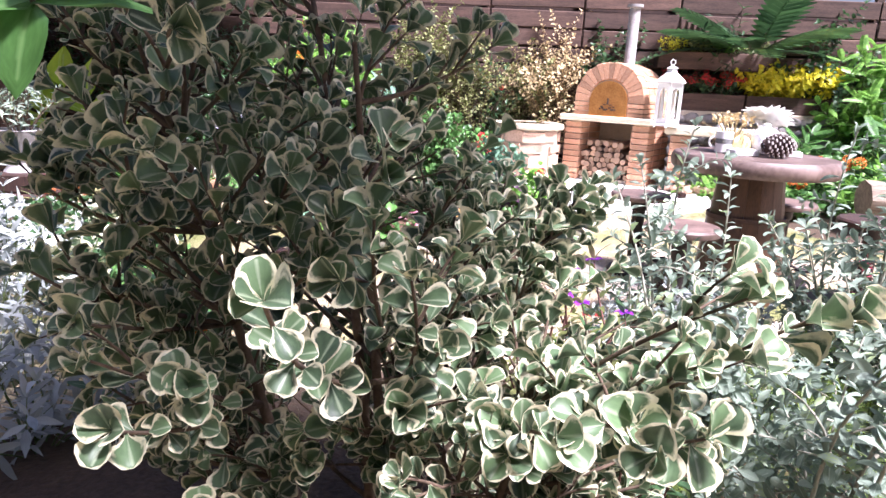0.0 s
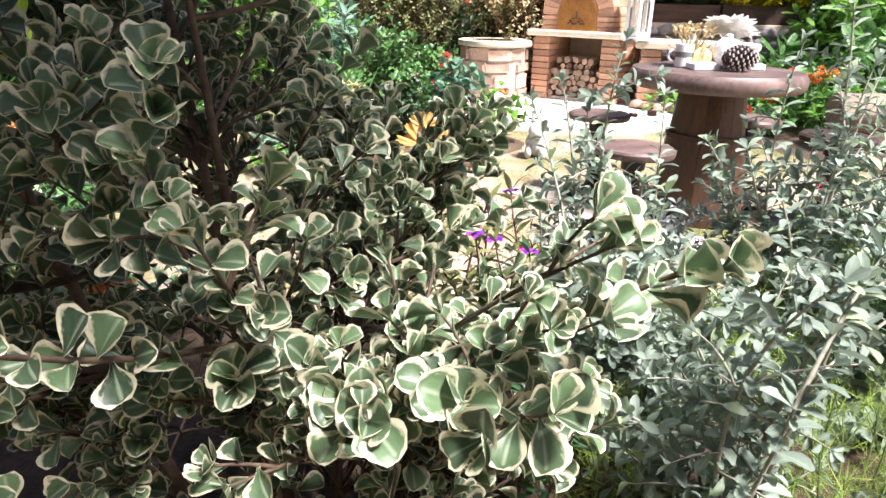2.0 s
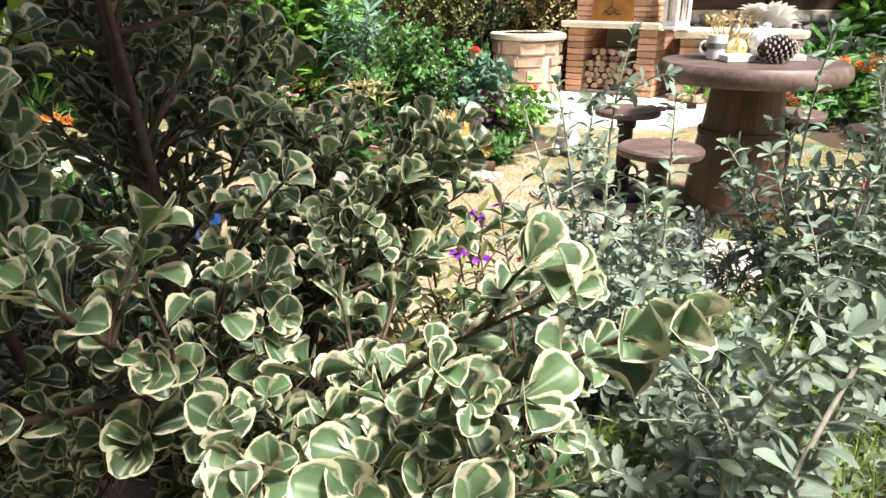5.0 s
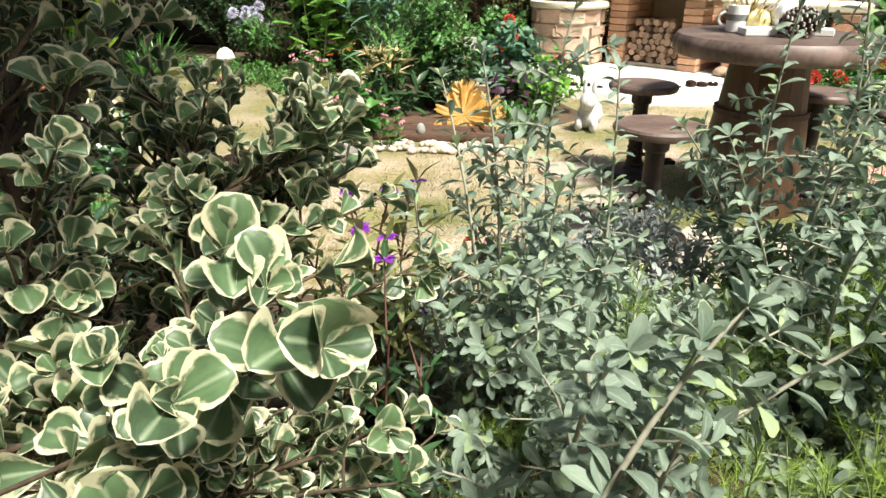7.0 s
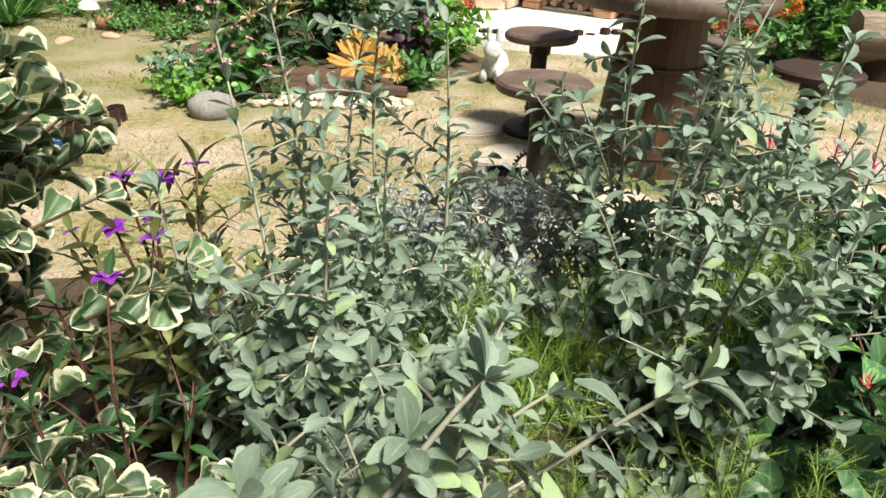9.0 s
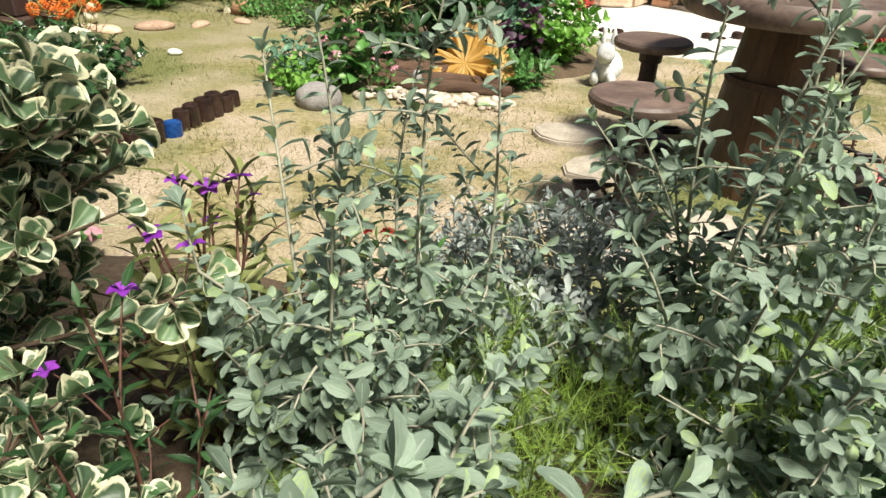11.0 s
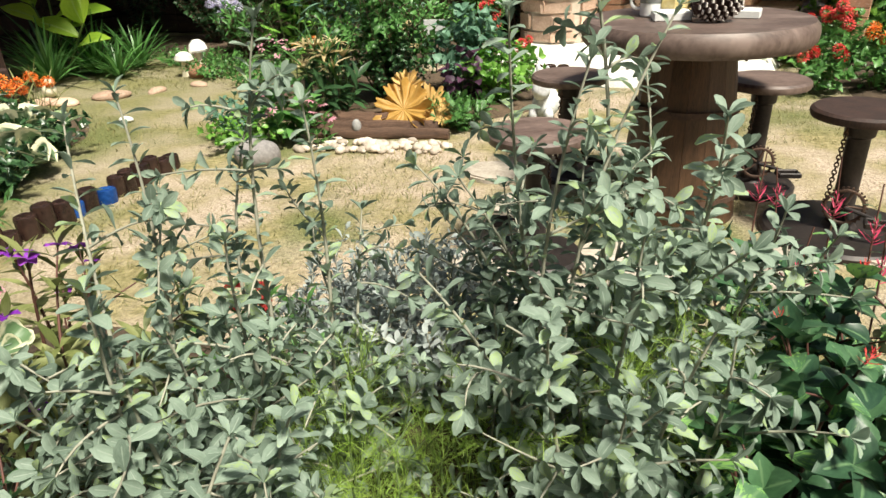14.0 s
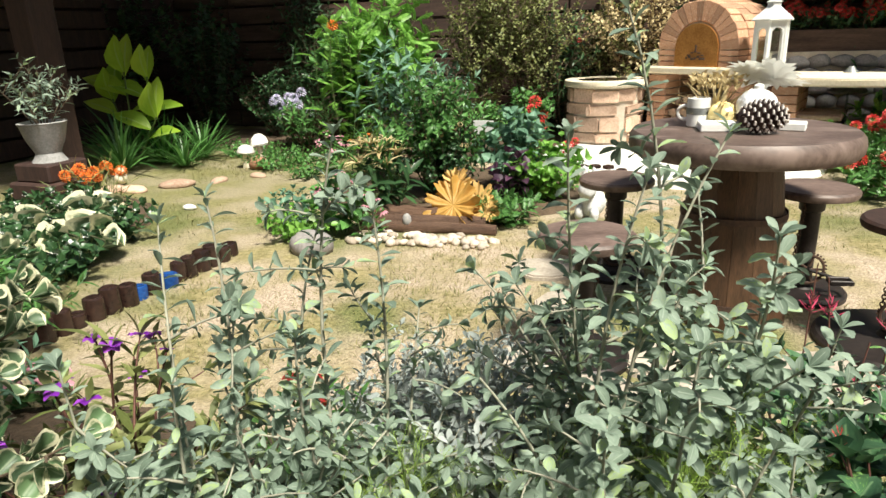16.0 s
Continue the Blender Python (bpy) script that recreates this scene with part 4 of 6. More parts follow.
def lantern(x, y, z, h=0.55):
    top = thing("lantern", (x, y, z), "tall white metal lantern with arched glass panes on the stone counter", "lantern", rz=18)
    top.scale = (1.2, 1.2, 1.12)
    w = 0.105
    k = 6
    part("base", lathe([(w * 1.15, 0.012), (w * 1.15, 0.03), (w * 1.02, 0.045)], k), "white", top, smooth=False)
    for i in range(k):
        a = 2 * math.pi * i / k
        part("foot", lathe([(0.01, 0), (0.015, 0.013)], 8, at=(w * math.cos(a), w * math.sin(a), 0)), "white", top)
        part("corner_post", rod((w * math.cos(a), w * math.sin(a), 0.04), (w * math.cos(a), w * math.sin(a), 0.385), 0.009, n=6), "white", top)
        b = a + math.pi / k
        c = w * math.cos(math.pi / k)
        side = 2 * w * math.sin(math.pi / k) - 0.012
        m = Matrix.Translation((c * math.cos(b), c * math.sin(b), 0.045)) @ Matrix.Rotation(b + math.pi / 2, 4, "Z")
        bm = bmesh.new()
        inner = [(-side * 0.36, 0.03)] + [(-side * 0.36 * math.cos(math.pi * j / 12), 0.26 + side * 0.36 * math.sin(math.pi * j / 12)) for j in range(13)] + [(side * 0.36, 0.03)]
        outer = [(-side / 2, 0)] + [(-side / 2 * (1 - 2 * j / 12), 0.34) for j in range(13)] + [(side / 2, 0)]
        q = len(inner)
        vi = [[bm.verts.new(m @ Vector((px, yy, pz))) for px, pz in inner] for yy in (-0.004, 0.004)]
        vo = [[bm.verts.new(m @ Vector((px, yy, pz))) for px, pz in outer] for yy in (-0.004, 0.004)]
        for j in range(q):
            n2 = (j + 1) % q
            bm.faces.new((vo[0][j], vo[0][n2], vi[0][n2], vi[0][j]))
            bm.faces.new((vi[1][j], vi[1][n2], vo[1][n2], vo[1][j]))
            bm.faces.new((vi[0][j], vi[0][n2], vi[1][n2], vi[1][j]))
        pane_frame = part("pane_frame", bm, "white", top, smooth=False)
        pane = bmesh.new()
        pane.faces.new([pane.verts.new(m @ Vector((px, 0.0, pz))) for px, pz in inner])
        g = part("pane", pane, "glass", pane_frame)
        g.visible_shadow = False
    part("roof", lathe([(w * 1.28, 0.385), (w * 1.3, 0.395), (w * 0.95, 0.43), (w * 0.55, 0.465), (w * 0.42, 0.48)], k), "white", top, smooth=False)
    part("cupola", lathe([(w * 0.42, 0.48), (w * 0.42, 0.505), (w * 0.5, 0.51), (w * 0.15, 0.53), (0.012, 0.545)], k), "white", top, smooth=False)
    part("carrying_ring", ring(0.022, 0.004, 18, 6, m=Matrix.Translation((0, 0, 0.56)) @ Matrix.Rotation(radians(90), 4, "X")), "white", top)
    part("candle", lathe([(0.035, 0.046), (0.036, 0.16), (0.03, 0.165)], 18), "wax", top, "ivory candle")


lantern(2.05, 6.98, 0.615 + PATIO)


def round_planter(x, y, r, h):
    top = thing("stone_planter", (x, y, PATIO), "round planter faced with pinkish flagstones under a pale rim", "planter")
    part("core", lathe([(r - 0.03, 0), (r - 0.03, h - 0.05), (r - 0.09, h - 0.05), (r - 0.09, h - 0.12), (0.02, h - 0.12)], 36), "mortar", top)
    part("rim", lathe([(r - 0.08, h - 0.06), (r + 0.02, h - 0.06), (r + 0.03, h - 0.04), (r + 0.025, h - 0.005), (r + 0.01, h), (r - 0.075, h), (r - 0.085, h - 0.01)], 40, wob=0.02, cap=False), "slab", top, "pale limestone rim")
    for k in range(4):
        n = (8, 10, 7, 9)[k]
        level = (0.0, 0.2, 0.5, 0.73, 1.0)
        for i in range(n):
            a0 = 2 * math.pi * (i + 0.5 * (k % 2) + rnd(-0.18, 0.18)) / n
            a1 = a0 + 2 * math.pi / n * rnd(0.8, 0.98)
            z0, z1 = 0.005 + level[k] * (h - 0.07) + rnd(0, 0.02), 0.005 + level[k + 1] * (h - 0.07) - rnd(0.002, 0.022)
            bm = bmesh.new()
            rr = r + rnd(-0.004, 0.006)
            ring_pts = [(a0, z0 + 0.012), (a0 + 0.03, z0), (a1 - 0.03, z0 + rnd(0, 0.01)), (a1, z0 + 0.02), (a1, z1 - 0.02), (a1 - 0.04, z1), (a0 + 0.04, z1 - rnd(0, 0.01)), (a0, z1 - 0.015)]
            o = [bm.verts.new((rr * math.cos(a), rr * math.sin(a), z)) for a, z in ring_pts]
            p = [bm.verts.new(((r - 0.035) * math.cos(a), (r - 0.035) * math.sin(a), z)) for a, z in ring_pts]
            bm.faces.new(o)
            for j in range(8):
                bm.faces.new((o[j], p[j], p[(j + 1) % 8], o[(j + 1) % 8]))
            part("flagstone", bm, "flag", top, smooth=False)


round_planter(0.71, 7.5, 0.36, 0.57)


# ---- front bed: variegated fig shrub ----
def fig_shrub():
    top = thing("fig_shrub", (0.3, 1.2, 0.02), "tall fig shrub with cream-edged triangular green leaves", "shrub")
    tips = [(0.72, 0.82, 0.76), (0.80, 0.86, 0.80), (0.76, 0.90, 0.82), (0.65, 0.84, 0.77), (0.59, 0.77, 0.69), (0.50, 0.75, 0.68), (0.68, 0.79, 0.67),
            (0.30, 0.94, 0.60), (0.38, 1.07, 0.52), (0.60, 1.48, 0.79), (0.44, 1.49, 0.71), (0.26, 1.47, 0.80), (0.36, 1.42, 0.80), (0.22, 1.59, 0.87),
            (0.68, 1.44, 0.70), (0.03, 1.58, 0.97), (-0.07, 1.42, 1.05), (0.19, 1.27, 0.55), (0.34, 1.31, 0.65),
            (-0.08, 1.27, 0.56), (0.47, 1.20, 0.61), (0.26, 0.49, 0.91), (0.20, 1.27, 1.15), (0.39, 1.38, 1.13), (0.05, 0.63, 0.71), (0.74, 1.50, 0.57),
            (-0.3, 1.5, 1.6)]
    lines, mats = [], []
    trunks = []
    for i, (x, y, h) in enumerate(((-0.14, 0.02, 1.1), (-0.28, 0.2, 1.28), (0.11, 0.2, 0.75), (-0.02, -0.1, 0.6), (0.19, -0.11, 0.55), (-0.42, -0.1, 1.05))):
        pts = bend((x * 0.35, y * 0.35, 0), (x, y, h), 0, 0.05, 9)
        lines.append((pts, 0.014, 0.005, i))
        trunks.append(pts)

    def branch(tip, size):
        tip = Vector(tip) - Vector((0.3, 1.2, 0.02))
        best = min(((along(t, s)[0], k) for k, t in enumerate(trunks) for s in (0.15, 0.3, 0.45, 0.6, 0.75, 0.9)), key=lambda q: (q[0] - tip).length + max(0, q[0].z + 0.12 - tip.z) * 3)
        pts = bend(best[0], tip, -0.03, 0.08, 8)
        lines.append((pts, 0.0055, 0.002, best[1]))
        spiral(pts, 0.023, size, 54, 0.3, mats, 4, 0.3, 0.1)
        for j in range(2 if tip.y > -0.45 else 0):
            p, d = along(pts, rnd(0.45, 0.9))
            tw = bend(p, p + (d + Vector((rnd(-1, 1), rnd(-1, 1), rnd(-0.3, 0.9)))).normalized() * rnd(0.06, 0.13), 0.01, 0.05, 5)
            lines.append((tw, 0.003, 0.0016, best[1]))
            spiral(tw, 0.021, size * 0.95, 54, 0.3, mats, 4, 0.3, 0.1)

    for t in tips:
        branch(t, 0.046 if t[1] < 0.75 else 0.053)
    for i in range(9):
        branch((rnd(0.55, 0.83), rnd(1.08, 1.38), rnd(0.25, 0.48)), 0.05)
    for i in range(16):
        branch((rnd(0.32, 0.66), rnd(1.36, 1.6), rnd(0.6, 0.84)), 0.052)
    for i in range(185):
        a, q, h = rnd(0, 6.28), math.sqrt(rnd(0.1, 1)), rnd(0.2, 1.0)
        reach = 0.55 * (0.75 + 0.35 * math.sin(math.pi * h))
        x, y = 0.1 + reach * q * math.cos(a), 1.2 + 0.46 * q * math.sin(a)
        roof = 1.28 - 1.15 * max(0, x - 0.05) - 0.3 * max(0, 1.1 - y)
        branch((x, y, roof * h), 0.048)
    for i in range(90):
        t = trunks[i % 6]
        p, d = along(t, rnd(0.2, 0.85))
        tw = bend(p, p + Vector((rnd(-1, 1), rnd(-1, 1), rnd(-0.1, 0.9))).normalized() * rnd(0.12, 0.32), 0.02, 0.1, 6)
        lines.append((tw, 0.003, 0.0012, i % 6))
    stems_of("trunk", lines, "bark", top, 6)
    foliage("foliage", "ficus", mats, "ficus", top, lambda p: p.y < -0.12, "cream-edged green leaves")


fig_shrub()


def shade_tree():
    """An unseen small tree added at the start of the walk; its crown is placed to shade the fig."""
    top = thing("shade_tree", (-1.4, -0.3, 0), "unseen young tree added so that its leafy crown shades the fig shrub", "tree")
    trunk = bend((0, 0, 0), (1.0, 0.55, 2.35), 0.1, 0.04, 9)
    lines, mats = [(trunk, 0.07, 0.03, 0)], []
    for i in range(54):
        p, d = along(trunk, rnd(0.75, 1.0))
        a, q = i * 2.4, math.sqrt((i + 0.5) / 54)
        tip = Vector((1.98 + 0.68 * q * math.cos(a), 0.95 + 0.62 * q * math.sin(a), rnd(2.12, 2.9)))
        limb = bend(p, tip, 0.25, 0.06, 8)
        lines.append((limb, 0.018, 0.004, 1))
        for k in range(46):
            c, _ = along(limb, rnd(0.45, 1.0))
            c = c + Vector((rnd(-1, 1), rnd(-1, 1), rnd(-0.6, 0.6))) * 0.2
            c.z = max(c.z, 2.0)
            mats.append(frame_of((rnd(-1, 1), rnd(-1, 1), rnd(-0.7, 0.1)), (rnd(-0.4, 0.4), rnd(-0.4, 0.4), 1), rnd(0.12, 0.19), c))
    stems_of("trunk", lines, "bark", top, 8)
    foliage("crown", "ovate", mats, "green", top)


shade_tree()


def big_leaves():
    """A few broad plain leaves on a low hanging twig, close to where the walk starts."""
    top = thing("hanging_twig", (-0.3, 0.75, 1.5), "overhanging twig with broad plain green leaves", "branch")
    pts = bend((-0.15, 0.1, 0.5), (0.42, -0.27, -0.4), 0.05, 0.04, 9)
    tube_mesh("twig", [(pts, 0.005, 0.0015)], "bark", top)
    mats = [frame_of(d, (0.1, -0.5, 1), k, along(pts, s)[0]) for s, d, k in ((0.93, (1, 0.2, -0.1), 0.1), (0.97, (1, -0.1, 0.1), 0.09), (1.0, (-0.9, -0.3, -0.1), 0.1), (1.0, (0.8, 0.6, 0.1), 0.07),
                                                                           (0.85, (-0.3, -0.5, -0.3), 0.06), (0.8, (0.6, 0.4, 0.2), 0.06), (0.7, (0.7, -0.3, 0.2), 0.06), (1.0, (-0.1, -0.5, -0.9), 0.06))]
    foliage("foliage", "ovate", mats, "green", top, lambda p: True)


big_leaves()


# ---- front bed: grey-leaved sage shrubs ----
def sage(base, tips, label, size=0.046, extra=10, spread=0.25, low=0.25, high=0.6, singles=None, arches=()):
    top = thing("sage_shrub", (*base, 0.02), label, "shrub", "grey sage shrubs")
    o = Vector((*base, 0.02))
    lines, mats = [], []

    def shoot(tip, full, k):
        tip = Vector(tip)
        foot = Vector((tip.x * 0.2 + rnd(-0.04, 0.04), tip.y * 0.2 + rnd(-0.04, 0.04), 0))
        pts = bend(foot, tip, 0.08 * tip.z, 0.1, 12)
        lines.append((pts, 0.006, 0.0018, k))
        spiral(pts, 0.0125, size, 66, 0.25, mats, 6, 0.6, 0.4)
        for j in range(full):
            u = rnd(0.25, 0.9)
            p, d = along(pts, u)
            side = Vector((rnd(-1, 1), rnd(-1, 1), rnd(-0.35, 0.4))).normalized()
            tw = bend(p, p + (d * 0.25 + side).normalized() * rnd(0.08, 0.22) * min(1, 1.9 - 1.6 * u), 0.02, 0.08, 6)
            lines.append((tw, 0.0028, 0.0014, k))
            spiral(tw, 0.0125, size * 0.88, 64, 0.05, mats, 6, 0.7, 0.4)

    for k, t in enumerate(tips):
        shoot(Vector(t) - o, 6, k)
    for i in range(extra):
        a, q = i * 2.4, spread * math.sqrt((i + 0.5) / extra)
        shoot((q * math.cos(a), q * math.sin(a), rnd(low, high)), 5, len(tips) + i)
    for i, (p, q) in enumerate(arches):
        pts = bend(Vector(p) - o, Vector(q) - o, 0.03, 0.02, 10)
        lines.append((pts, 0.0042, 0.0022, 100 + i))
        spiral(pts, 0.016, size * 1.15, 70, 0.0, mats, 6, 0.9, 0.3)
    stems_of("stem", lines, "stem_grey", top)
    foliage("foliage", "sage", mats, "sage", top, singles, "grey-green downy leaves")


sage((0.88, 1.63), [(0.71, 1.76, 0.84), (0.78, 1.81, 0.88), (0.96, 1.49, 0.71), (0.72, 1.51, 0.68), (0.93, 1.52, 0.65)], "upright sage shrub with downy grey-green leaves", extra=16, spread=0.28, high=0.53)
sage((1.05, 1.83), [(0.95, 1.98, 0.97), (0.88, 2.03, 0.80), (1.05, 1.93, 0.84), (1.20, 1.54, 0.54), (1.04, 2.14, 0.56), (0.98, 1.75, 0.66)], "slender sage shrub with tall bare-tipped shoots", extra=12, high=0.38)
sage((1.08, 1.27), [(1.13, 1.10, 0.70), (1.18, 1.16, 0.71), (1.05, 1.00, 0.74), (1.19, 1.42, 0.59)], "arching sage shrub beside the cream-edged fig", extra=16, spread=0.3, low=0.10, high=0.45, singles=lambda p: p.z > 0.5,
     arches=(((1.04, 1.09, 0.32), (1.05, 1.04, 0.53)), ((1.05, 1.04, 0.53), (1.18, 1.15, 0.72)), ((1.10, 1.21, 0.38), (1.38, 1.28, 0.64))))
sage((1.58, 1.74), [(1.51, 1.71, 0.61), (1.72, 1.72, 0.62), (1.76, 1.81, 0.56), (1.62, 1.63, 0.54)], "low sage shrub with pale young shoots", extra=14, low=0.10, high=0.39, size=0.05)
sage((1.52, 2.02), [(1.47, 2.02, 1.19), (1.39, 2.0, 0.98), (1.64, 2.05, 0.98), (1.72, 1.95, 0.84), (1.85, 2.1, 0.64), (1.3, 2.0, 0.7), (1.24, 2.05, 0.62), (1.6, 2.2, 0.85), (1.95, 2.15, 0.58), (1.53, 1.92, 0.94)],
     "tall spreading sage shrub before the table", extra=21, spread=0.34, low=0.2, high=0.7, size=0.048)
plant("lavender_cotton", (1.18, 2.20, 0.03), "low mound of silvery lavender cotton", 0.45, 0.26, 26, "sage", 0.036, 0.011, "silver", 50, "stem_grey", twigs=6, category="shrub")
plant("lavender_cotton", (0.91, 2.28, 0.03), "small mound of silvery lavender cotton", 0.35, 0.2, 18, "sage", 0.036, 0.011, "silver", 50, "stem_grey", twigs=6, category="shrub")

# feathery greens
for x, y, h in ((1.10, 1.82, 0.44), (1.34, 1.89, 0.38), (0.90, 1.39, 0.29), (1.77, 2.17, 0.42), (1.22, 1.67, 0.41), (1.55, 1.95, 0.56), (1.35, 1.33, 0.39), (1.59, 1.44, 0.43), (1.68, 1.96, 0.53)):
    plant("dill", (x, y, 0.03), "feathery bright green dill-like herb", h, 0.17, 13, "dill", 0.065, 0.013, "feather", 48, twigs=2, group="feathery herbs")

# broad-leaved red salvias
for x, y, h in ((1.90, 1.86, 0.51), (1.84, 1.61, 0.38), (2.05, 2.09, 0.53), (1.89, 2.37, 0.44)):
    plant("salvia", (x, y, 0.03), "broad-leaved green salvia with dark stems and red flowers", h, 0.22, 13, "round", 0.072, 0.03, "salvia", 70, "stem_red", "spike", 2, "red", 0.045, radius=0.005, twigs=2, group="red salvias",
          singles=(lambda p: p.z > 0.25) if y < 2 else None)


def salvia_spike(x, y, h):
    top = thing("salvia_spike", (x, y, 0.03), "tall thin salvia stem with crimson flower spike", "flower", "salvia spikes")
    pts = bend((0, 0, 0), (rnd(-0.05, 0.05), rnd(-0.05, 0.05), h), 0, 0.03, 8)
    tube_mesh("stem", [(pts, 0.0035, 0.0016)], "stem_red", top)
    foliage("foliage", "lance", spiral(pts, 0.05, 0.05, 60, 0.1), "salvia", top)
    ob = new("flower", leaf_object_mesh("flower", BLOOM["spike"], "rose"))
    ob.parent = top
    ob.matrix_basis = Matrix.Translation(pts[-3]) @ Matrix.Diagonal((0.07, 0.07, 0.07, 1))


for x, y, h in ((1.91, 2.77, 0.49), (2.04, 2.66, 0.55), (1.91, 2.32, 0.48), (2.15, 2.53, 0.51), (1.99, 2.85, 0.43), (2.11, 2.33, 0.51), (1.67, 2.11, 0.48)):
    salvia_spike(x, y, h)

plant("glory_bush", (0.57, 1.69, 0.03), "loose shrub with violet five-petalled flowers", 0.65, 0.26, 14, "lance", 0.075, 0.02, "olive", 60, "stem_red", "five", 9, "violet", 0.021, twigs=2, radius=0.005, category="shrub")
plant("glory_bush", (0.68, 1.34, 0.03), "small shrub with a few violet flowers", 0.65, 0.16, 6, "lance", 0.06, 0.03, "dark", 60, "stem_red", "five", 3, "violet", 0.02, twigs=2, radius=0.004, category="shrub")
plant("fuchsia", (0.79, 2.03, 0.03), "low green plant with drooping red flowers", 0.37, 0.2, 10, "lance", 0.06, 0.028, "green", 60, bloom="five", blooms=6, bloom_mat="red", bloom_size=0.02, twigs=3)
plant("marigold", (0.46, 1.02, 0.03), "small yellow-flowered plant under the fig", 0.17, 0.14, 8, "pinnate", 0.07, 0.03, "green", 60, bloom="ball", blooms=5, bloom_mat="lemon", bloom_size=0.025)

# ---- island bed ----
def driftwood(x, y, length, r, rz):
    bm = bmesh.new()
    n, k = 14, 12
    rings = [[bm.verts.new((length * (i / (n - 1) - 0.5), r * (1 + 0.35 * noise.noise((i * 0.5, math.cos(a) * 1.5, math.sin(a) * 1.5))) * (0.75 + 0.25 * math.sin(math.pi * i / (n - 1))) * math.cos(a) + 0.03 * noise.noise((i * 0.4, 3, 0)),
                             r * 0.95 + r * (1 + 0.35 * noise.noise((i * 0.5 + 9, math.cos(a) * 1.5, math.sin(a) * 1.5))) * math.sin(a))) for a in [2 * math.pi * j / k for j in range(k)]] for i in range(n)]
    for lo, hi in zip(rings, rings[1:]):
        for j in range(k):
            bm.faces.new((lo[j], lo[(j + 1) % k], hi[(j + 1) % k], hi[j]))
    bm.faces.new(rings[0][::-1])
    bm.faces.new(rings[-1])
    ob = tagged(part("driftwood_log", bm, "drift"), "reddish-brown weathered driftwood log edging the bed", "log")
    ob.matrix_world = pose(x, y, 0, 0, 0, rz)


driftwood(0.12, 4.38, 0.84, 0.034, 6)
driftwood(0.06, 4.45, 0.78, 0.044, 8)
driftwood(-0.12, 4.52, 0.5, 0.06, 4)
PEBBLES = [stone_mesh("pebble", 0.07, 0.055, 0.045, i, "pebble") for i in range(5)]
for i in range(130):
    ob = new("pebble", PEBBLES[i % 5])
    s = rnd(0.5, 1.05)
    q = rnd(-0.4, 0.45)
    ob.matrix_world = pose(0.14 + q, 4.22 + 0.1 * q + rnd(-0.11, 0.07), rnd(-0.005, 0.012), rnd(-15, 15), rnd(-15, 15), rnd(0, 360)) @ Matrix.Diagonal((s, s, s, 1))
    tagged(ob, "smooth pale rounded pebble beside the driftwood", "pebble", "pebbles of the island bed")
ob = tagged(new("boulder", stone_mesh("boulder", 0.25, 0.19, 0.17, 3, "greystone", 0.12, 3)), "smooth grey boulder at the bed's edge", "stone")
ob.matrix_world = pose(-0.36, 3.87, -0.01, 0, 0, 20)
egg = tagged(new("stone_egg", stone_mesh("stone_egg", 0.055, 0.055, 0.085, 2, "concrete", 0.03, 3)), "small pale blue-grey egg stone", "stone")
egg.matrix_world = pose(0.0, 4.36, 0.05)

plant("coneflower", (-0.37, 4.20, 0.02), "coneflower with drooping pink petals", 0.38, 0.18, 12, "ovate", 0.1, 0.035, "green", 60, bloom="daisy", blooms=7, bloom_mat="pink", bloom_size=0.045, category="flower")
plant("coneflower", (-0.13, 4.16, 0.02), "small coneflower clump with pink petals", 0.24, 0.09, 5, "ovate", 0.07, 0.035, "green", 60, bloom="daisy", blooms=3, bloom_mat="pink", bloom_size=0.04, category="flower")
plant("clover_clump", (-0.56, 4.06, 0.0), "low leafy green groundcover clump", 0.20, 0.25, 26, "small", 0.05, 0.02, "bright", 60, flat=0.3)
plant("clover_clump", (-0.72, 4.23, 0.0), "low leafy green clump at the bed's end", 0.27, 0.20, 20, "small", 0.055, 0.022, "bluish", 60, flat=0.3)
plant("hellebore", (-0.27, 4.65, 0.04), "dark-leaved hellebore clump with narrow leaflets", 0.39, 0.22, 16, "lance", 0.16, 0.04, "dark", 65, flat=0.4)
plant("daylily", (-0.3, 4.6, 0.04), "faded daylily with pale straw-yellow blooms", 0.46, 0.13, 9, "strap", 0.3, 0.12, "green", 40, bloom="lily", blooms=9, bloom_mat="straw", bloom_size=0.095, flat=0.2, category="flower")
plant("small_shrub", (-0.10, 5.14, 0.04), "dense dark green leafy shrub", 0.96, 0.31, 22, "ovate", 0.06, 0.026, "green", 60, "bark", twigs=6, radius=0.006, category="shrub")
plant("small_shrub", (0.04, 5.00, 0.04), "dark green shrub with small cream flowers", 0.53, 0.23, 16, "ovate", 0.05, 0.025, "dark", 60, "bark", "ball", 14, "straw", 0.018, twigs=3, radius=0.004, category="shrub")
plant("willowherb", (-0.58, 5.44, 0.04), "tall pale green plant with narrow whorled leaves", 1.11, 0.29, 14, "lance", 0.15, 0.035, "bluish", 62, radius=0.005, flat=0.25)
plant("leafy_bush", (0.37, 5.40, 0.04), "leafy blue-green bush in the island bed", 0.61, 0.26, 16, "ovate", 0.1, 0.04, "bluish", 62, twigs=2)
plant("purple_basil", (0.46, 5.05, 0.04), "dark purple-leaved plant in the island bed", 0.35, 0.16, 10, "ovate", 0.09, 0.04, "purple_leaf", 65)
plant("mint", (0.65, 5.22, 0.03), "bright green mint-like clump near the patio", 0.41, 0.26, 22, "ovate", 0.07, 0.028, "bright", 62, twigs=2)
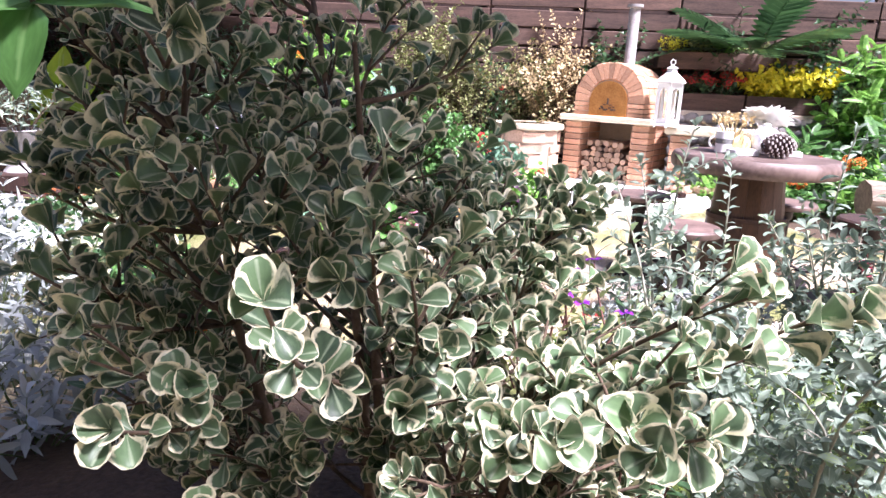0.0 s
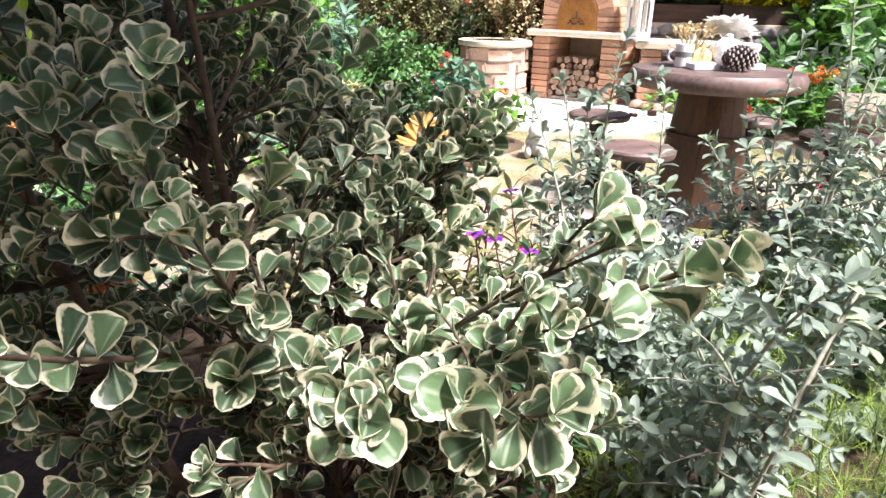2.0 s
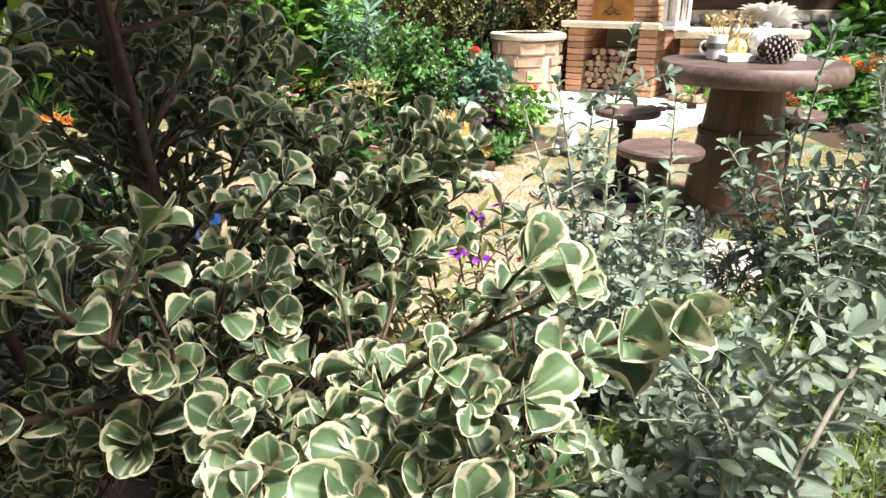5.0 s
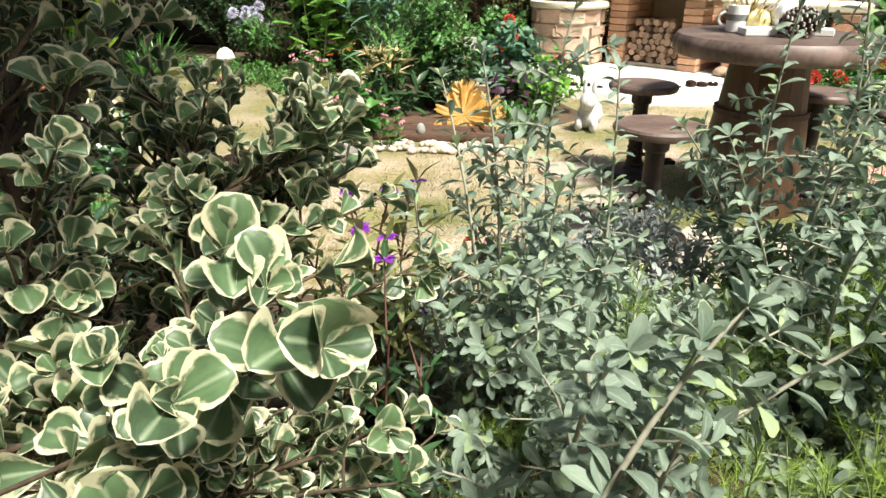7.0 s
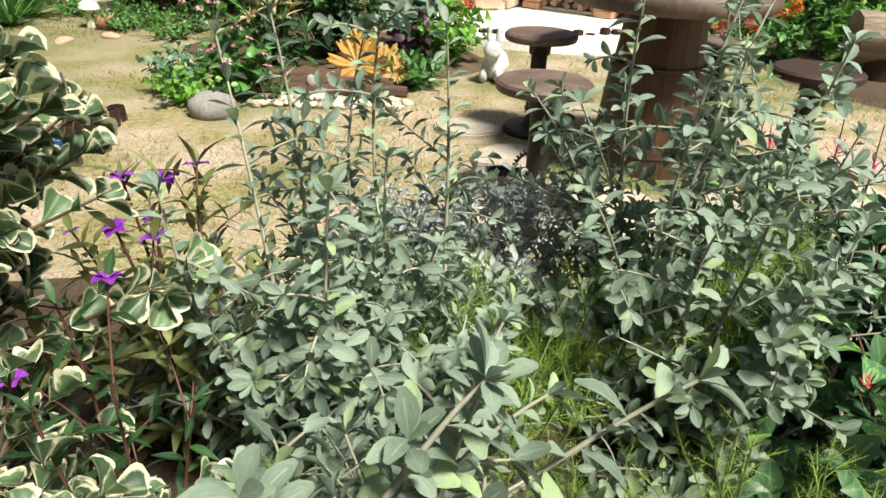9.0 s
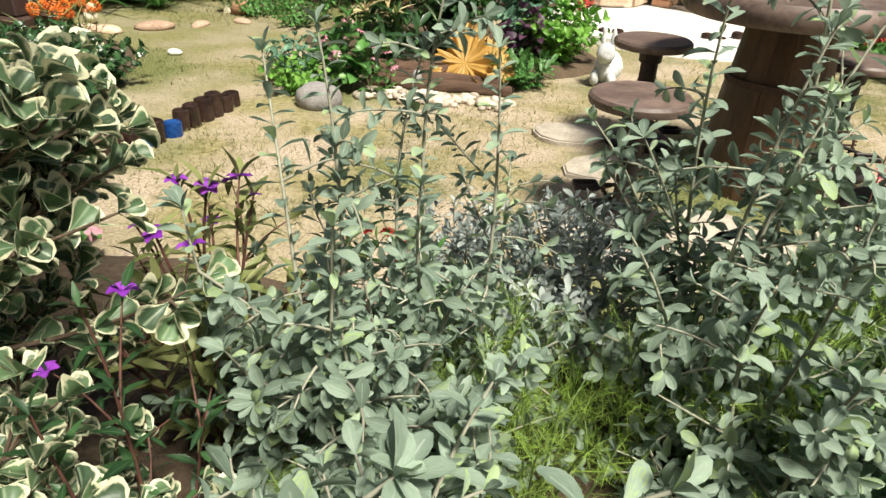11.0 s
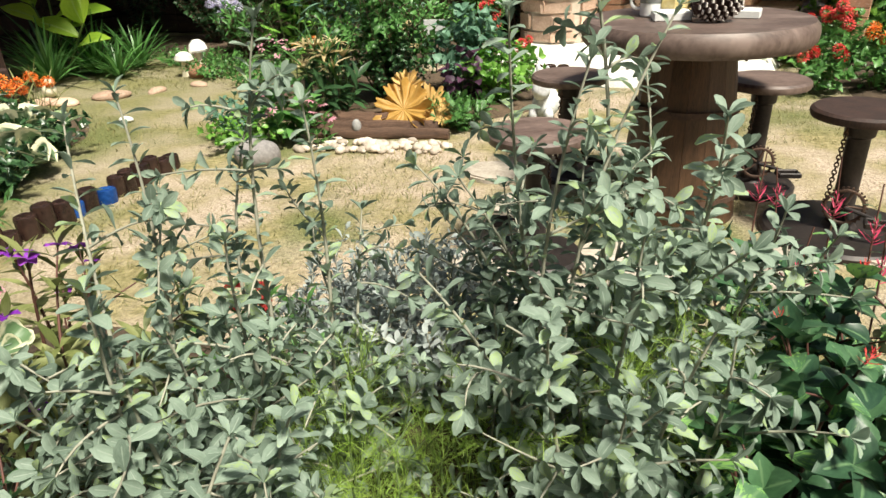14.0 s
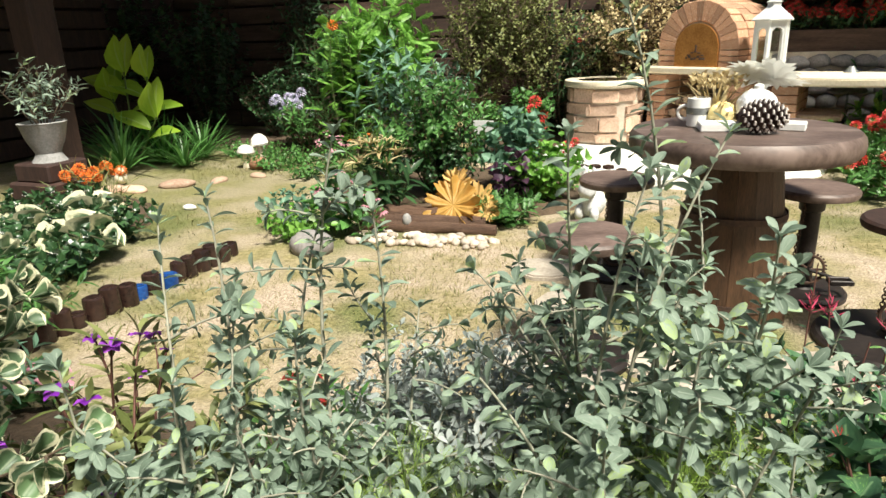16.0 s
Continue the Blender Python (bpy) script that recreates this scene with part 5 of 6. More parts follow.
plant("parsley", (0.53, 4.67, 0.0), "low dense green herb clump", 0.19, 0.19, 30, "pinnate", 0.08, 0.022, "green", 60, flat=0.3)
plant("geranium", (0.74, 5.56, 0.02), "red-flowered plant at the patio's edge", 0.40, 0.14, 8, "ovate", 0.06, 0.03, "green", 60, bloom="ball", blooms=3, bloom_mat="red", bloom_size=0.04, category="flower")


def golden_leaf(x, y):
    """A broad frilled leaf with many lobes, and smaller ones behind it."""
    top = thing("golden_leaf", (x, y, 0.03), "large frilled golden-yellow lobed leaf behind the driftwood", "plant")

    def frill(r, seed):
        n, k = 150, 6
        V, U, F = [], [], []
        for i in range(n):
            th = 2 * math.pi * i / n
            lobes = 0.66 + 0.28 * abs(math.cos(4.5 * th)) ** 0.7 + 0.07 * math.sin(31 * th + seed) + 0.16 * noise.noise((math.cos(th) * 3, math.sin(th) * 3, seed))
            for j in range(k):
                q = j / (k - 1)
                V.append((r * lobes * q * math.cos(th), r * lobes * q * math.sin(th), r * (0.16 * q * q + 0.09 * q * q * math.sin(9 * th + seed) + 0.09 * q * q * math.sin(17 * th) + 0.12 * q * noise.noise((th * 4, q * 3, seed)))))
                U.append((abs(math.sin(7 * th)) * 0.4 + 0.3, q))
        for i in range(n):
            for j in range(k - 1):
                a, c = i * k + j, ((i + 1) % n) * k + j
                F.append((a, a + 1, c + 1, c))
        return np.array(V), np.array(F), np.array(U)

    for i, (dx, dy, dz, r, rx, rz) in enumerate(((-0.02, 0, 0.1, 0.19, 50, 8), (0.12, 0.06, 0.1, 0.14, 55, 60), (-0.03, 0.11, 0.2, 0.12, 74, -20), (0.2, 0.02, 0.08, 0.1, 52, 100))):
        ob = new("leaf", leaf_object_mesh("leaf", frill(r, i * 2.3), "yellow"))
        ob.parent = top
        ob.matrix_basis = pose(dx, dy, dz, rx, 0, 0) @ pose(0, 0, 0, 0, 0, rz)
    tube_mesh("stem", [(bend((0, 0.05, -0.02), (0, 0.02, 0.12), 0, 0.02, 5), 0.008, 0.005)], "stem_green", top)


golden_leaf(0.24, 4.56)


def statue(x, y, rz):
    """A small pale animal figure, one mesh."""
    bm = bmesh.new()
    for cx, cy, cz, sx, sy, sz in ((0, 0, 0.1, 0.16, 0.2, 0.2), (0, -0.1, 0.2, 0.11, 0.12, 0.12), (-0.03, -0.08, 0.29, 0.03, 0.03, 0.1), (0.03, -0.08, 0.29, 0.03, 0.03, 0.1), (-0.05, -0.1, 0.05, 0.05, 0.08, 0.1), (0.05, -0.1, 0.05, 0.05, 0.08, 0.1)):
        bmesh.ops.create_icosphere(bm, subdivisions=3, radius=0.5, matrix=Matrix.Translation((cx, cy, cz)) @ Matrix.Diagonal((sx, sy, sz, 1)))
    for v in bm.verts:
        v.co += v.normal * 0.008 * noise.noise(v.co * 25)
    ob = tagged(part("rabbit_statue", bm, "fur_white"), "small grey-white rabbit statue sitting on the lawn", "statue")
    ob.matrix_world = pose(x, y, 0, 0, 0, rz)


statue(1.0, 4.95, -10)


# ---- bottle and log edging ----
def bottle_mesh(material):
    bm = lathe([(0.03, -0.03), (0.042, -0.03), (0.043, 0.09), (0.04, 0.098), (0.03, 0.102), (0.015, 0.096)], 14)
    ob = part("bottle", bm, material)
    me = ob.data
    bpy.data.objects.remove(ob)
    return me


BOTTLES = [bottle_mesh("brown_glass"), bottle_mesh("blue_glass")]


def edging(p0, p1, n, sag):
    for i in range(n):
        s = i / (n - 1)
        x, y = p0[0] + (p1[0] - p0[0]) * s, p0[1] + (p1[1] - p0[1]) * s
        off = sag * math.sin(math.pi * s)
        blue = RNG.random() < 0.22
        ob = new("edging_bottle", BOTTLES[int(blue)])
        k = rnd(0.9, 1.1)
        ob.matrix_world = pose(x + off + rnd(-0.012, 0.012), y + rnd(-0.012, 0.012), rnd(-0.02, 0.0), rnd(-3, 3), rnd(-3, 3), rnd(0, 360)) @ Matrix.Diagonal((k, k, rnd(0.8, 1.3) if not blue else rnd(0.6, 0.9), 1))
        tagged(ob, "blue glass bottle sunk upside down as lawn edging" if blue else "dark brown bottle sunk upside down as lawn edging", "bottle", "bottle edging")


edging((-0.77, 3.7), (-0.84, 2.25), 19, 0.02)
edging((0.51, 6.23), (1.15, 6.05), 7, 0.02)
edging((1.30, 6.07), (2.25, 6.52), 11, 0.0)

# ---- stepping stones ----
def stepping_stone(x, y, r, seed):
    bm = bmesh.new()
    n = 11
    lo, hi = [], []
    for i in range(n):
        a = 2 * math.pi * i / n
        q = r * (1 + 0.22 * noise.noise((math.cos(a) + seed * 7, math.sin(a), 0)))
        lo.append(bm.verts.new((q * math.cos(a), q * 0.8 * math.sin(a), -0.02)))
        hi.append(bm.verts.new((q * 0.95 * math.cos(a), q * 0.76 * math.sin(a), 0.022)))
    bm.faces.new(hi)
    for i in range(n):
        bm.faces.new((lo[i], lo[(i + 1) % n], hi[(i + 1) % n], hi[i]))
    bmesh.ops.bevel(bm, geom=[e for e in bm.edges if all(v.co.z > 0 for v in e.verts)], offset=0.008, segments=2, affect="EDGES")
    ob = tagged(part("stepping_stone", bm, "paving"), "flat irregular pale stepping stone set in the lawn", "stone", "stepping stones")
    ob.matrix_world = pose(x, y, 0, 0, 0, seed * 57)


for i, (x, y, r) in enumerate(((0.93, 3.93, 0.18), (1.14, 3.56, 0.18), (1.14, 2.97, 0.20), (1.36, 2.81, 0.20), (1.70, 2.97, 0.22), (2.06, 3.13, 0.22), (2.49, 3.36, 0.24), (1.55, 3.14, 0.18), (2.77, 3.75, 0.21))):
    stepping_stone(x, y, r, i)


# ---- log bench and right side ----
def log_bench(x, y, rz):
    top = thing("log_bench", (x, y, 0), "rough bench of a split weathered log on stone feet", "bench", rz=rz)
    bm = bmesh.new()
    n, k = 16, 14
    rings = [[bm.verts.new((1.1 * (i / (n - 1) - 0.5), 0.17 * (1 + 0.18 * noise.noise((i * 0.4, math.cos(a), math.sin(a)))) * math.cos(a),
                             0.33 + (0.11 if math.sin(a) < 0 else 0.085) * (1 + 0.25 * noise.noise((i * 0.4 + 4, math.cos(a) * 2, math.sin(a)))) * math.sin(a) * 1.5)) for a in [2 * math.pi * j / k for j in range(k)]] for i in range(n)]
    for lo, hi in zip(rings, rings[1:]):
        for j in range(k):
            bm.faces.new((lo[j], lo[(j + 1) % k], hi[(j + 1) % k], hi[j]))
    bm.faces.new(rings[0][::-1])
    bm.faces.new(rings[-1])
    part("seat", bm, "log_wood", top)
    for sx in (-0.34, 0.34):
        part("leg", lathe([(0.11, 0), (0.1, 0.1), (0.1, 0.24)], 12, at=(sx, 0, 0), wob=0.15), "dark_wood", top, "dark log foot")


log_bench(3.78, 5.34, -6)
for x, y, h, m in ((3.00, 5.92, 0.37, "orange"), (2.77, 6.27, 0.44, "red"), (3.35, 6.08, 0.55, "orange"), (2.67, 5.83, 0.30, "red"), (2.94, 6.68, 0.45, "red")):
    plant("geranium", (x, y, 0.02), "bushy plant with clusters of %s flowers" % ("coral-orange" if m == "orange" else "bright red"), h, 0.24, 12, "ovate", 0.07, 0.03, "green", 62, bloom="ball", blooms=5, bloom_mat=m, bloom_size=0.05, twigs=2, category="flower", group="geraniums")
for x, y, h in ((4.29, 7.48, 1.69), (4.85, 6.86, 1.88), (3.39, 7.26, 0.66), (4.55, 7.44, 1.91), (4.07, 6.49, 0.91)):
    plant("feathery_shrub", (x, y, 0.02), "tall shrub with bright green feathery leaves", h, 0.55, 15, "pinnate", 0.26, 0.09, "bright" if h > 1 else "green", 70, twigs=3, radius=0.009, category="shrub", group="feathery shrubs", flat=0.6)
for x, y, h in ((2.84, 7.06, 0.45), (3.23, 6.99, 0.57), (3.46, 5.76, 0.54), (2.47, 6.83, 0.33)):
    plant("fern", (x, y, 0.02), "low bright green leafy clump", h, 0.3, 16, "pinnate", 0.14, 0.045, "bright", 62, group="low ferns")
tuft("tree_fern", (3.18, 8.12, 1.5), "large dark arching fern fronds above the fence", 1.1, 1.2, 18, "fern", "dark", up=0.5)


def planter_box(x, y, z, sx, label, fill, group="planter boxes"):
    top = thing("planter_box", (x, y, z), label, "planter", group)
    for dy in (-0.11, 0.11):
        part("board", box(sx, 0.025, 0.19, (0, dy, 0), 0.006), "fence_wood", top, smooth=False)
    for dx in (-1, 1):
        part("end_board", box(0.025, 0.19, 0.185, (dx * (sx / 2 - 0.013), 0, 0), 0.005), "fence_wood", top, smooth=False)
    part("soil", box(sx - 0.06, 0.18, 0.15, (0, 0, 0.01), 0), "soil", top, smooth=False)


def shelf_wall():
    top = thing("retaining_wall", (0, 0, 0), "stepped retaining wall of dark stones behind the oven", "wall", kind="structure")
    part("core", box(2.9, 0.34, 0.85, (3.35, 8.06, 0), 0.01), "mortar", top, smooth=False)
    data = [stone_mesh("stone", 0.2, 0.1, 0.13, i, "greystone") for i in range(4)]
    for k in range(7):
        for i in range(16):
            ob = new("stone", data[(i + k) % 4])
            ob.parent = top
            ob.matrix_basis = pose(2.0 + 0.18 * i + 0.09 * (k % 2), 7.88, 0.005 + k * 0.118, 0, rnd(-9, 9), rnd(-8, 8)) @ Matrix.Diagonal((rnd(0.9, 1.25), 1, rnd(0.95, 1.2), 1))


shelf_wall()
planter_box(2.62, 8.03, 0.85, 0.95, "long wooden planter of red flowers on the wall", "red")
planter_box(3.62, 8.03, 0.85, 1.0, "wooden planter of yellow flowers on the wall", "yellow")
planter_box(2.75, 8.15, 1.3, 1.25, "upper wooden planter of yellow-green plants on the fence", "mixed")
for x in (2.3, 2.62, 2.92):
    plant("chrysanthemum", (x, 8.03, 1.0), "dense red chrysanthemum in the planter", 0.28, 0.2, 14, "ovate", 0.05, 0.03, "dark", 60, bloom="ball", blooms=26, bloom_mat="red", bloom_size=0.035, twigs=3, category="flower", group="red chrysanthemums")
for x in (3.3, 3.62, 3.92):
    plant("chrysanthemum", (x, 8.03, 1.0), "dense lemon-yellow flowering plant in the planter", 0.4, 0.3, 18, "ovate", 0.08, 0.022, "lemon", 60, twigs=3, category="flower", group="yellow plants")
for x, m in ((2.3, "lemon"), (2.6, "olive"), (2.9, "bright"), (3.2, "olive")):
    plant("succulent", (x, 8.15, 1.46), "trailing yellow-green plant in the upper planter", 0.22, 0.2, 16, "small", 0.035, 0.018, m, 60, twigs=2, group="upper planter plants")


def path_lamp(x, y, h, mat_name, label):
    top = thing("path_lamp", (x, y, 0), label, "lamp", "path lamps")
    part("stake", rod((0, 0, 0), (0, 0, h), 0.012, 0.01), mat_name, top)
    part("shade", lathe([(0.14, h - 0.06), (0.142, h - 0.05), (0.06, h + 0.1), (0.03, h + 0.13), (0.02, h + 0.15)], 24), mat_name, top, "cone-shaped metal shade")


path_lamp(3.24, 7.32, 0.6, "iron", "black cone-shaded garden path lamp")
path_lamp(2.72, 7.42, 0.6, "zinc", "grey metal cone-shaded garden path lamp")

# ---- back beds along the fence ----
for x, y, h, sp, lf, sz, mt, lab in (
        (-1.37, 6.94, 1.52, 0.51, "pinnate", 0.24, "bright", "tall shrub with light green feathery leaves"),
        (-1.98, 7.42, 1.24, 0.46, "pinnate", 0.2, "green", "green feathery-leaved shrub by the fence"),
        (-0.51, 7.52, 1.92, 0.42, "small", 0.05, "olive", "airy tree with tiny olive-green leaves"),
        (-0.07, 7.72, 1.71, 0.40, "small", 0.045, "olive", "slender tree with tiny yellow-green leaves"),
        (0.27, 7.87, 1.30, 0.30, "lance", 0.1, "dark", "dark narrow-leaved shrub by the fence"),
        (-0.88, 7.09, 0.91, 0.35, "lance", 0.13, "bluish", "pale green narrow-leaved bush"),
        (-3.98, 7.52, 1.59, 0.58, "ovate", 0.08, "dark", "dense dark evergreen shrub in the corner"),
        (-2.96, 7.42, 0.84, 0.52, "ovate", 0.06, "dark", "dark low evergreen shrub by the fence"),
        (-2.15, 6.74, 0.55, 0.40, "lance", 0.09, "green", "leafy green perennial near the fence"),
        (-5.12, 7.42, 2.04, 0.54, "ovate", 0.09, "dark", "tall dark evergreen shrub beside the post"),
        (0.80, 8.12, 1.49, 0.35, "small", 0.05, "olive", "yellow-green airy shrub behind the planter"),
        (1.01, 8.07, 1.88, 0.50, "small", 0.05, "straw", "straw-coloured spreading shrub behind the oven"),
        (0.07, 6.70, 0.61, 0.30, "ovate", 0.07, "green", "leafy green perennial by the patio"),
        (1.63, 8.27, 1.92, 0.39, "ovate", 0.08, "dark", "dark evergreen shrub behind the oven"),
        (2.88, 8.32, 1.94, 0.48, "lance", 0.14, "dark", "dark narrow-leaved shrub above the planters"),
        (4.02, 8.12, 1.91, 0.48, "ovate", 0.09, "dark", "tall dark evergreen shrub at the fence"),
        (-2.91, 8.17, 1.77, 0.42, "lance", 0.1, "dark", "dark narrow-leaved shrub against the fence"),
        (-0.48, 6.33, 0.70, 0.40, "lance", 0.1, "green", "green perennial with narrow leaves")):
    plant("garden_shrub", (x, y, 0.03), lab, h, sp, 20, lf, sz, sz * (0.36 if lf != "small" else 0.45), mt, 62, "bark", twigs=9 if lf == "small" else 4, radius=0.008, category="shrub", group="back border shrubs", flat=0.35)
plant("geranium", (0.20, 6.63, 0.03), "red geranium by the patio", 0.51, 0.16, 9, "ovate", 0.07, 0.03, "green", 62, bloom="ball", blooms=7, bloom_mat="red", bloom_size=0.055, category="flower")
plant("celosia", (0.42, 7.97, 0.03), "reddish-leaved shrub with red tips", 1.05, 0.24, 14, "lance", 0.08, 0.03, "olive", 50, "stem_red", "ball", 8, "red", 0.03, twigs=3, radius=0.005)
plant("dahlia", (-1.51, 6.38, 0.03), "orange-flowered tall plant by the fence", 1.48, 0.25, 6, "pinnate", 0.18, 0.08, "bright", 62, bloom="ball", blooms=3, bloom_mat="orange", bloom_size=0.05, radius=0.005, flat=0.1, category="flower")
plant("impatiens", (-1.41, 5.92, 0.02), "low pink-flowered plant at the lawn's edge", 0.35, 0.19, 12, "ovate", 0.05, 0.025, "green", 62, bloom="five", blooms=14, bloom_mat="pink", bloom_size=0.035, category="flower")
plant("impatiens", (-1.02, 5.82, 0.02), "low orange-flowered plant at the lawn's edge", 0.41, 0.19, 12, "ovate", 0.05, 0.025, "green", 62, bloom="five", blooms=8, bloom_mat="orange", bloom_size=0.03, category="flower")
plant("hydrangea", (-2.37, 6.80, 0.02), "mauve and white flower spikes among dark leaves", 0.63, 0.22, 10, "ovate", 0.06, 0.03, "dark", 60, bloom="ball", blooms=10, bloom_mat="mauve", bloom_size=0.06, flat=0.3, category="flower")
for x, y in ((-2.31, 6.26), (-1.88, 6.10), (-2.75, 6.36), (-1.47, 5.62), (-1.99, 5.85)):
    plant("groundcover", (x, y, 0.0), "low green groundcover at the lawn's edge", 0.16, 0.28, 26, "small", 0.04, 0.02, "green", 60, flat=0.3, group="groundcover clumps")
for x, y, s in ((-3.21, 5.85, 0.52), (-3.31, 5.43, 0.54), (-3.01, 6.15, 0.49), (-2.87, 5.73, 0.39), (-3.83, 5.94, 0.57)):
    tuft("spider_plant", (x, y, 0.02), "arching narrow-leaved green grass clump", s, s * 0.8, 60, "strap", "green", group="grass clumps")


def canna(x, y):
    top = thing("canna", (x, y, 0.02), "canna with large upright lime-green leaves", "plant")
    lines, mats = [], []
    for dx, dy, h in ((0, 0, 0.85), (0.22, 0.05, 0.8), (-0.2, 0.0, 0.6), (0.4, -0.1, 0.45)):
        pts = bend((dx * 0.2, dy, 0), (dx, dy, h), 0, 0.02, 6)
        lines.append((pts, 0.012, 0.008))
        for s, a in ((0.55, 0.4), (0.75, 3.4), (0.95, 1.7), (1.0, 5.0)):
            p, d = along(pts, s)
            mats.append(frame_of((math.cos(a) * 0.8, math.sin(a) * 0.5 - 0.2, 0.15 + (s - 0.5) * 1.7), (-math.cos(a), -0.6, 1), rnd(0.34, 0.48), p))
    tube_mesh("stem", lines, "stem_green", top)
    foliage("foliage", "paddle", mats, "lime", top, lambda p: True)


canna(-3.49, 5.80)


def mushroom(x, y, h, tilt):
    top = thing("mushroom_ornament", (x, y, 0), "white toadstool garden ornament", "ornament", "toadstools")
    part("stalk", lathe([(0.035, 0), (0.03, h * 0.5), (0.022, h * 0.75)], 14), "wax", top)
    part("cap", lathe([(0.02, h * 0.7), (0.075, h * 0.68), (0.082, h * 0.74), (0.066, h * 0.93), (0.03, h * 1.04), (0.004, h * 1.06)], 18), "mushroom_cap", top)
    top.matrix_world = pose(x, y, 0, 0, tilt, 0)


mushroom(-2.28, 5.86, 0.2, 4)
mushroom(-2.18, 5.98, 0.28, -5)
ob = tagged(new("terracotta_stone", stone_mesh("terracotta_stone", 0.2, 0.16, 0.14, 5, "terracotta")), "brown rounded stone beside the toadstools", "stone")
ob.matrix_world = pose(-2.13, 5.84, 0)


def bird(x, y):
    bm = bmesh.new()
    for c, s in (((0, 0, 0.06), (0.1, 0.15, 0.11)), ((0, -0.06, 0.13), (0.07, 0.07, 0.07)), ((0, 0.09, 0.06), (0.04, 0.1, 0.03)), ((0, -0.105, 0.13), (0.02, 0.04, 0.02))):
        bmesh.ops.create_icosphere(bm, subdivisions=3, radius=0.5, matrix=Matrix.Translation(c) @ Matrix.Diagonal((*s, 1)))
    ob = tagged(part("bird_statue", bm, "wax"), "small cream bird statue at the lawn's edge", "statue")
    ob.matrix_world = pose(x, y, 0.0, 0, 0, 60)


bird(-2.90, 5.00)
for i, (x, y, s) in enumerate(((-2.58, 4.81, 0.26), (-2.36, 5.05, 0.30), (-2.76, 4.76, 0.26), (-2.13, 5.29, 0.20), (-2.19, 4.24, 0.36), (-1.93, 5.54, 0.19), (-2.92, 4.65, 0.26))):
    ob = tagged(new("edging_stone", stone_mesh("edging_stone", s, s * 0.6, s * 0.3, i + 10, "flag")), "flat tan stone along the lawn's edge", "stone", "edging stones")
    ob.matrix_world = pose(x, y, -0.01, 0, 0, 33 * i)
ob = tagged(new("white_stone", stone_mesh("white_stone", 0.11, 0.07, 0.05, 4, "white")), "small white stone lying on the lawn", "stone")
ob.matrix_world = pose(-1.73, 4.47, 0)


def sign_card(x, y):
    top = thing("plant_sign", (x, y, 0), "small blank white card on a stake in the bed", "sign")
    part("stake", rod((0, 0.008, 0), (0, 0.008, 0.42), 0.006), "dark_wood", top)
    part("card", box(0.17, 0.006, 0.11, (0, -0.004, 0.34), 0.001), "white", top)


sign_card(-0.03, 5.98)


def urn(x, y):
    ped = thing("brick_pedestal", (x, y, 0), "stepped dark brown pedestal carrying an urn", "pedestal")
    part("foot", box(0.42, 0.42, 0.2, bevel=0.015), "dark_wood", ped)
    part("cap", box(0.34, 0.34, 0.13, (0, 0, 0.2), 0.012), "dark_wood", ped)
    top = thing("urn", (x, y, 0.33), "pale grey urn planter on the pedestal", "planter")
    part("body", lathe([(0.12, 0), (0.1, 0.03), (0.085, 0.06), (0.13, 0.16), (0.155, 0.26), (0.165, 0.28), (0.15, 0.285), (0.12, 0.25), (0.01, 0.24)], 28, cap=False), "concrete", top)
    plant("olive_sapling", (x, y, 0.58), "small olive plant with narrow grey leaves in the urn", 0.5, 0.28, 12, "lance", 0.085, 0.03, "sage", 60, "bark", twigs=3, radius=0.005)


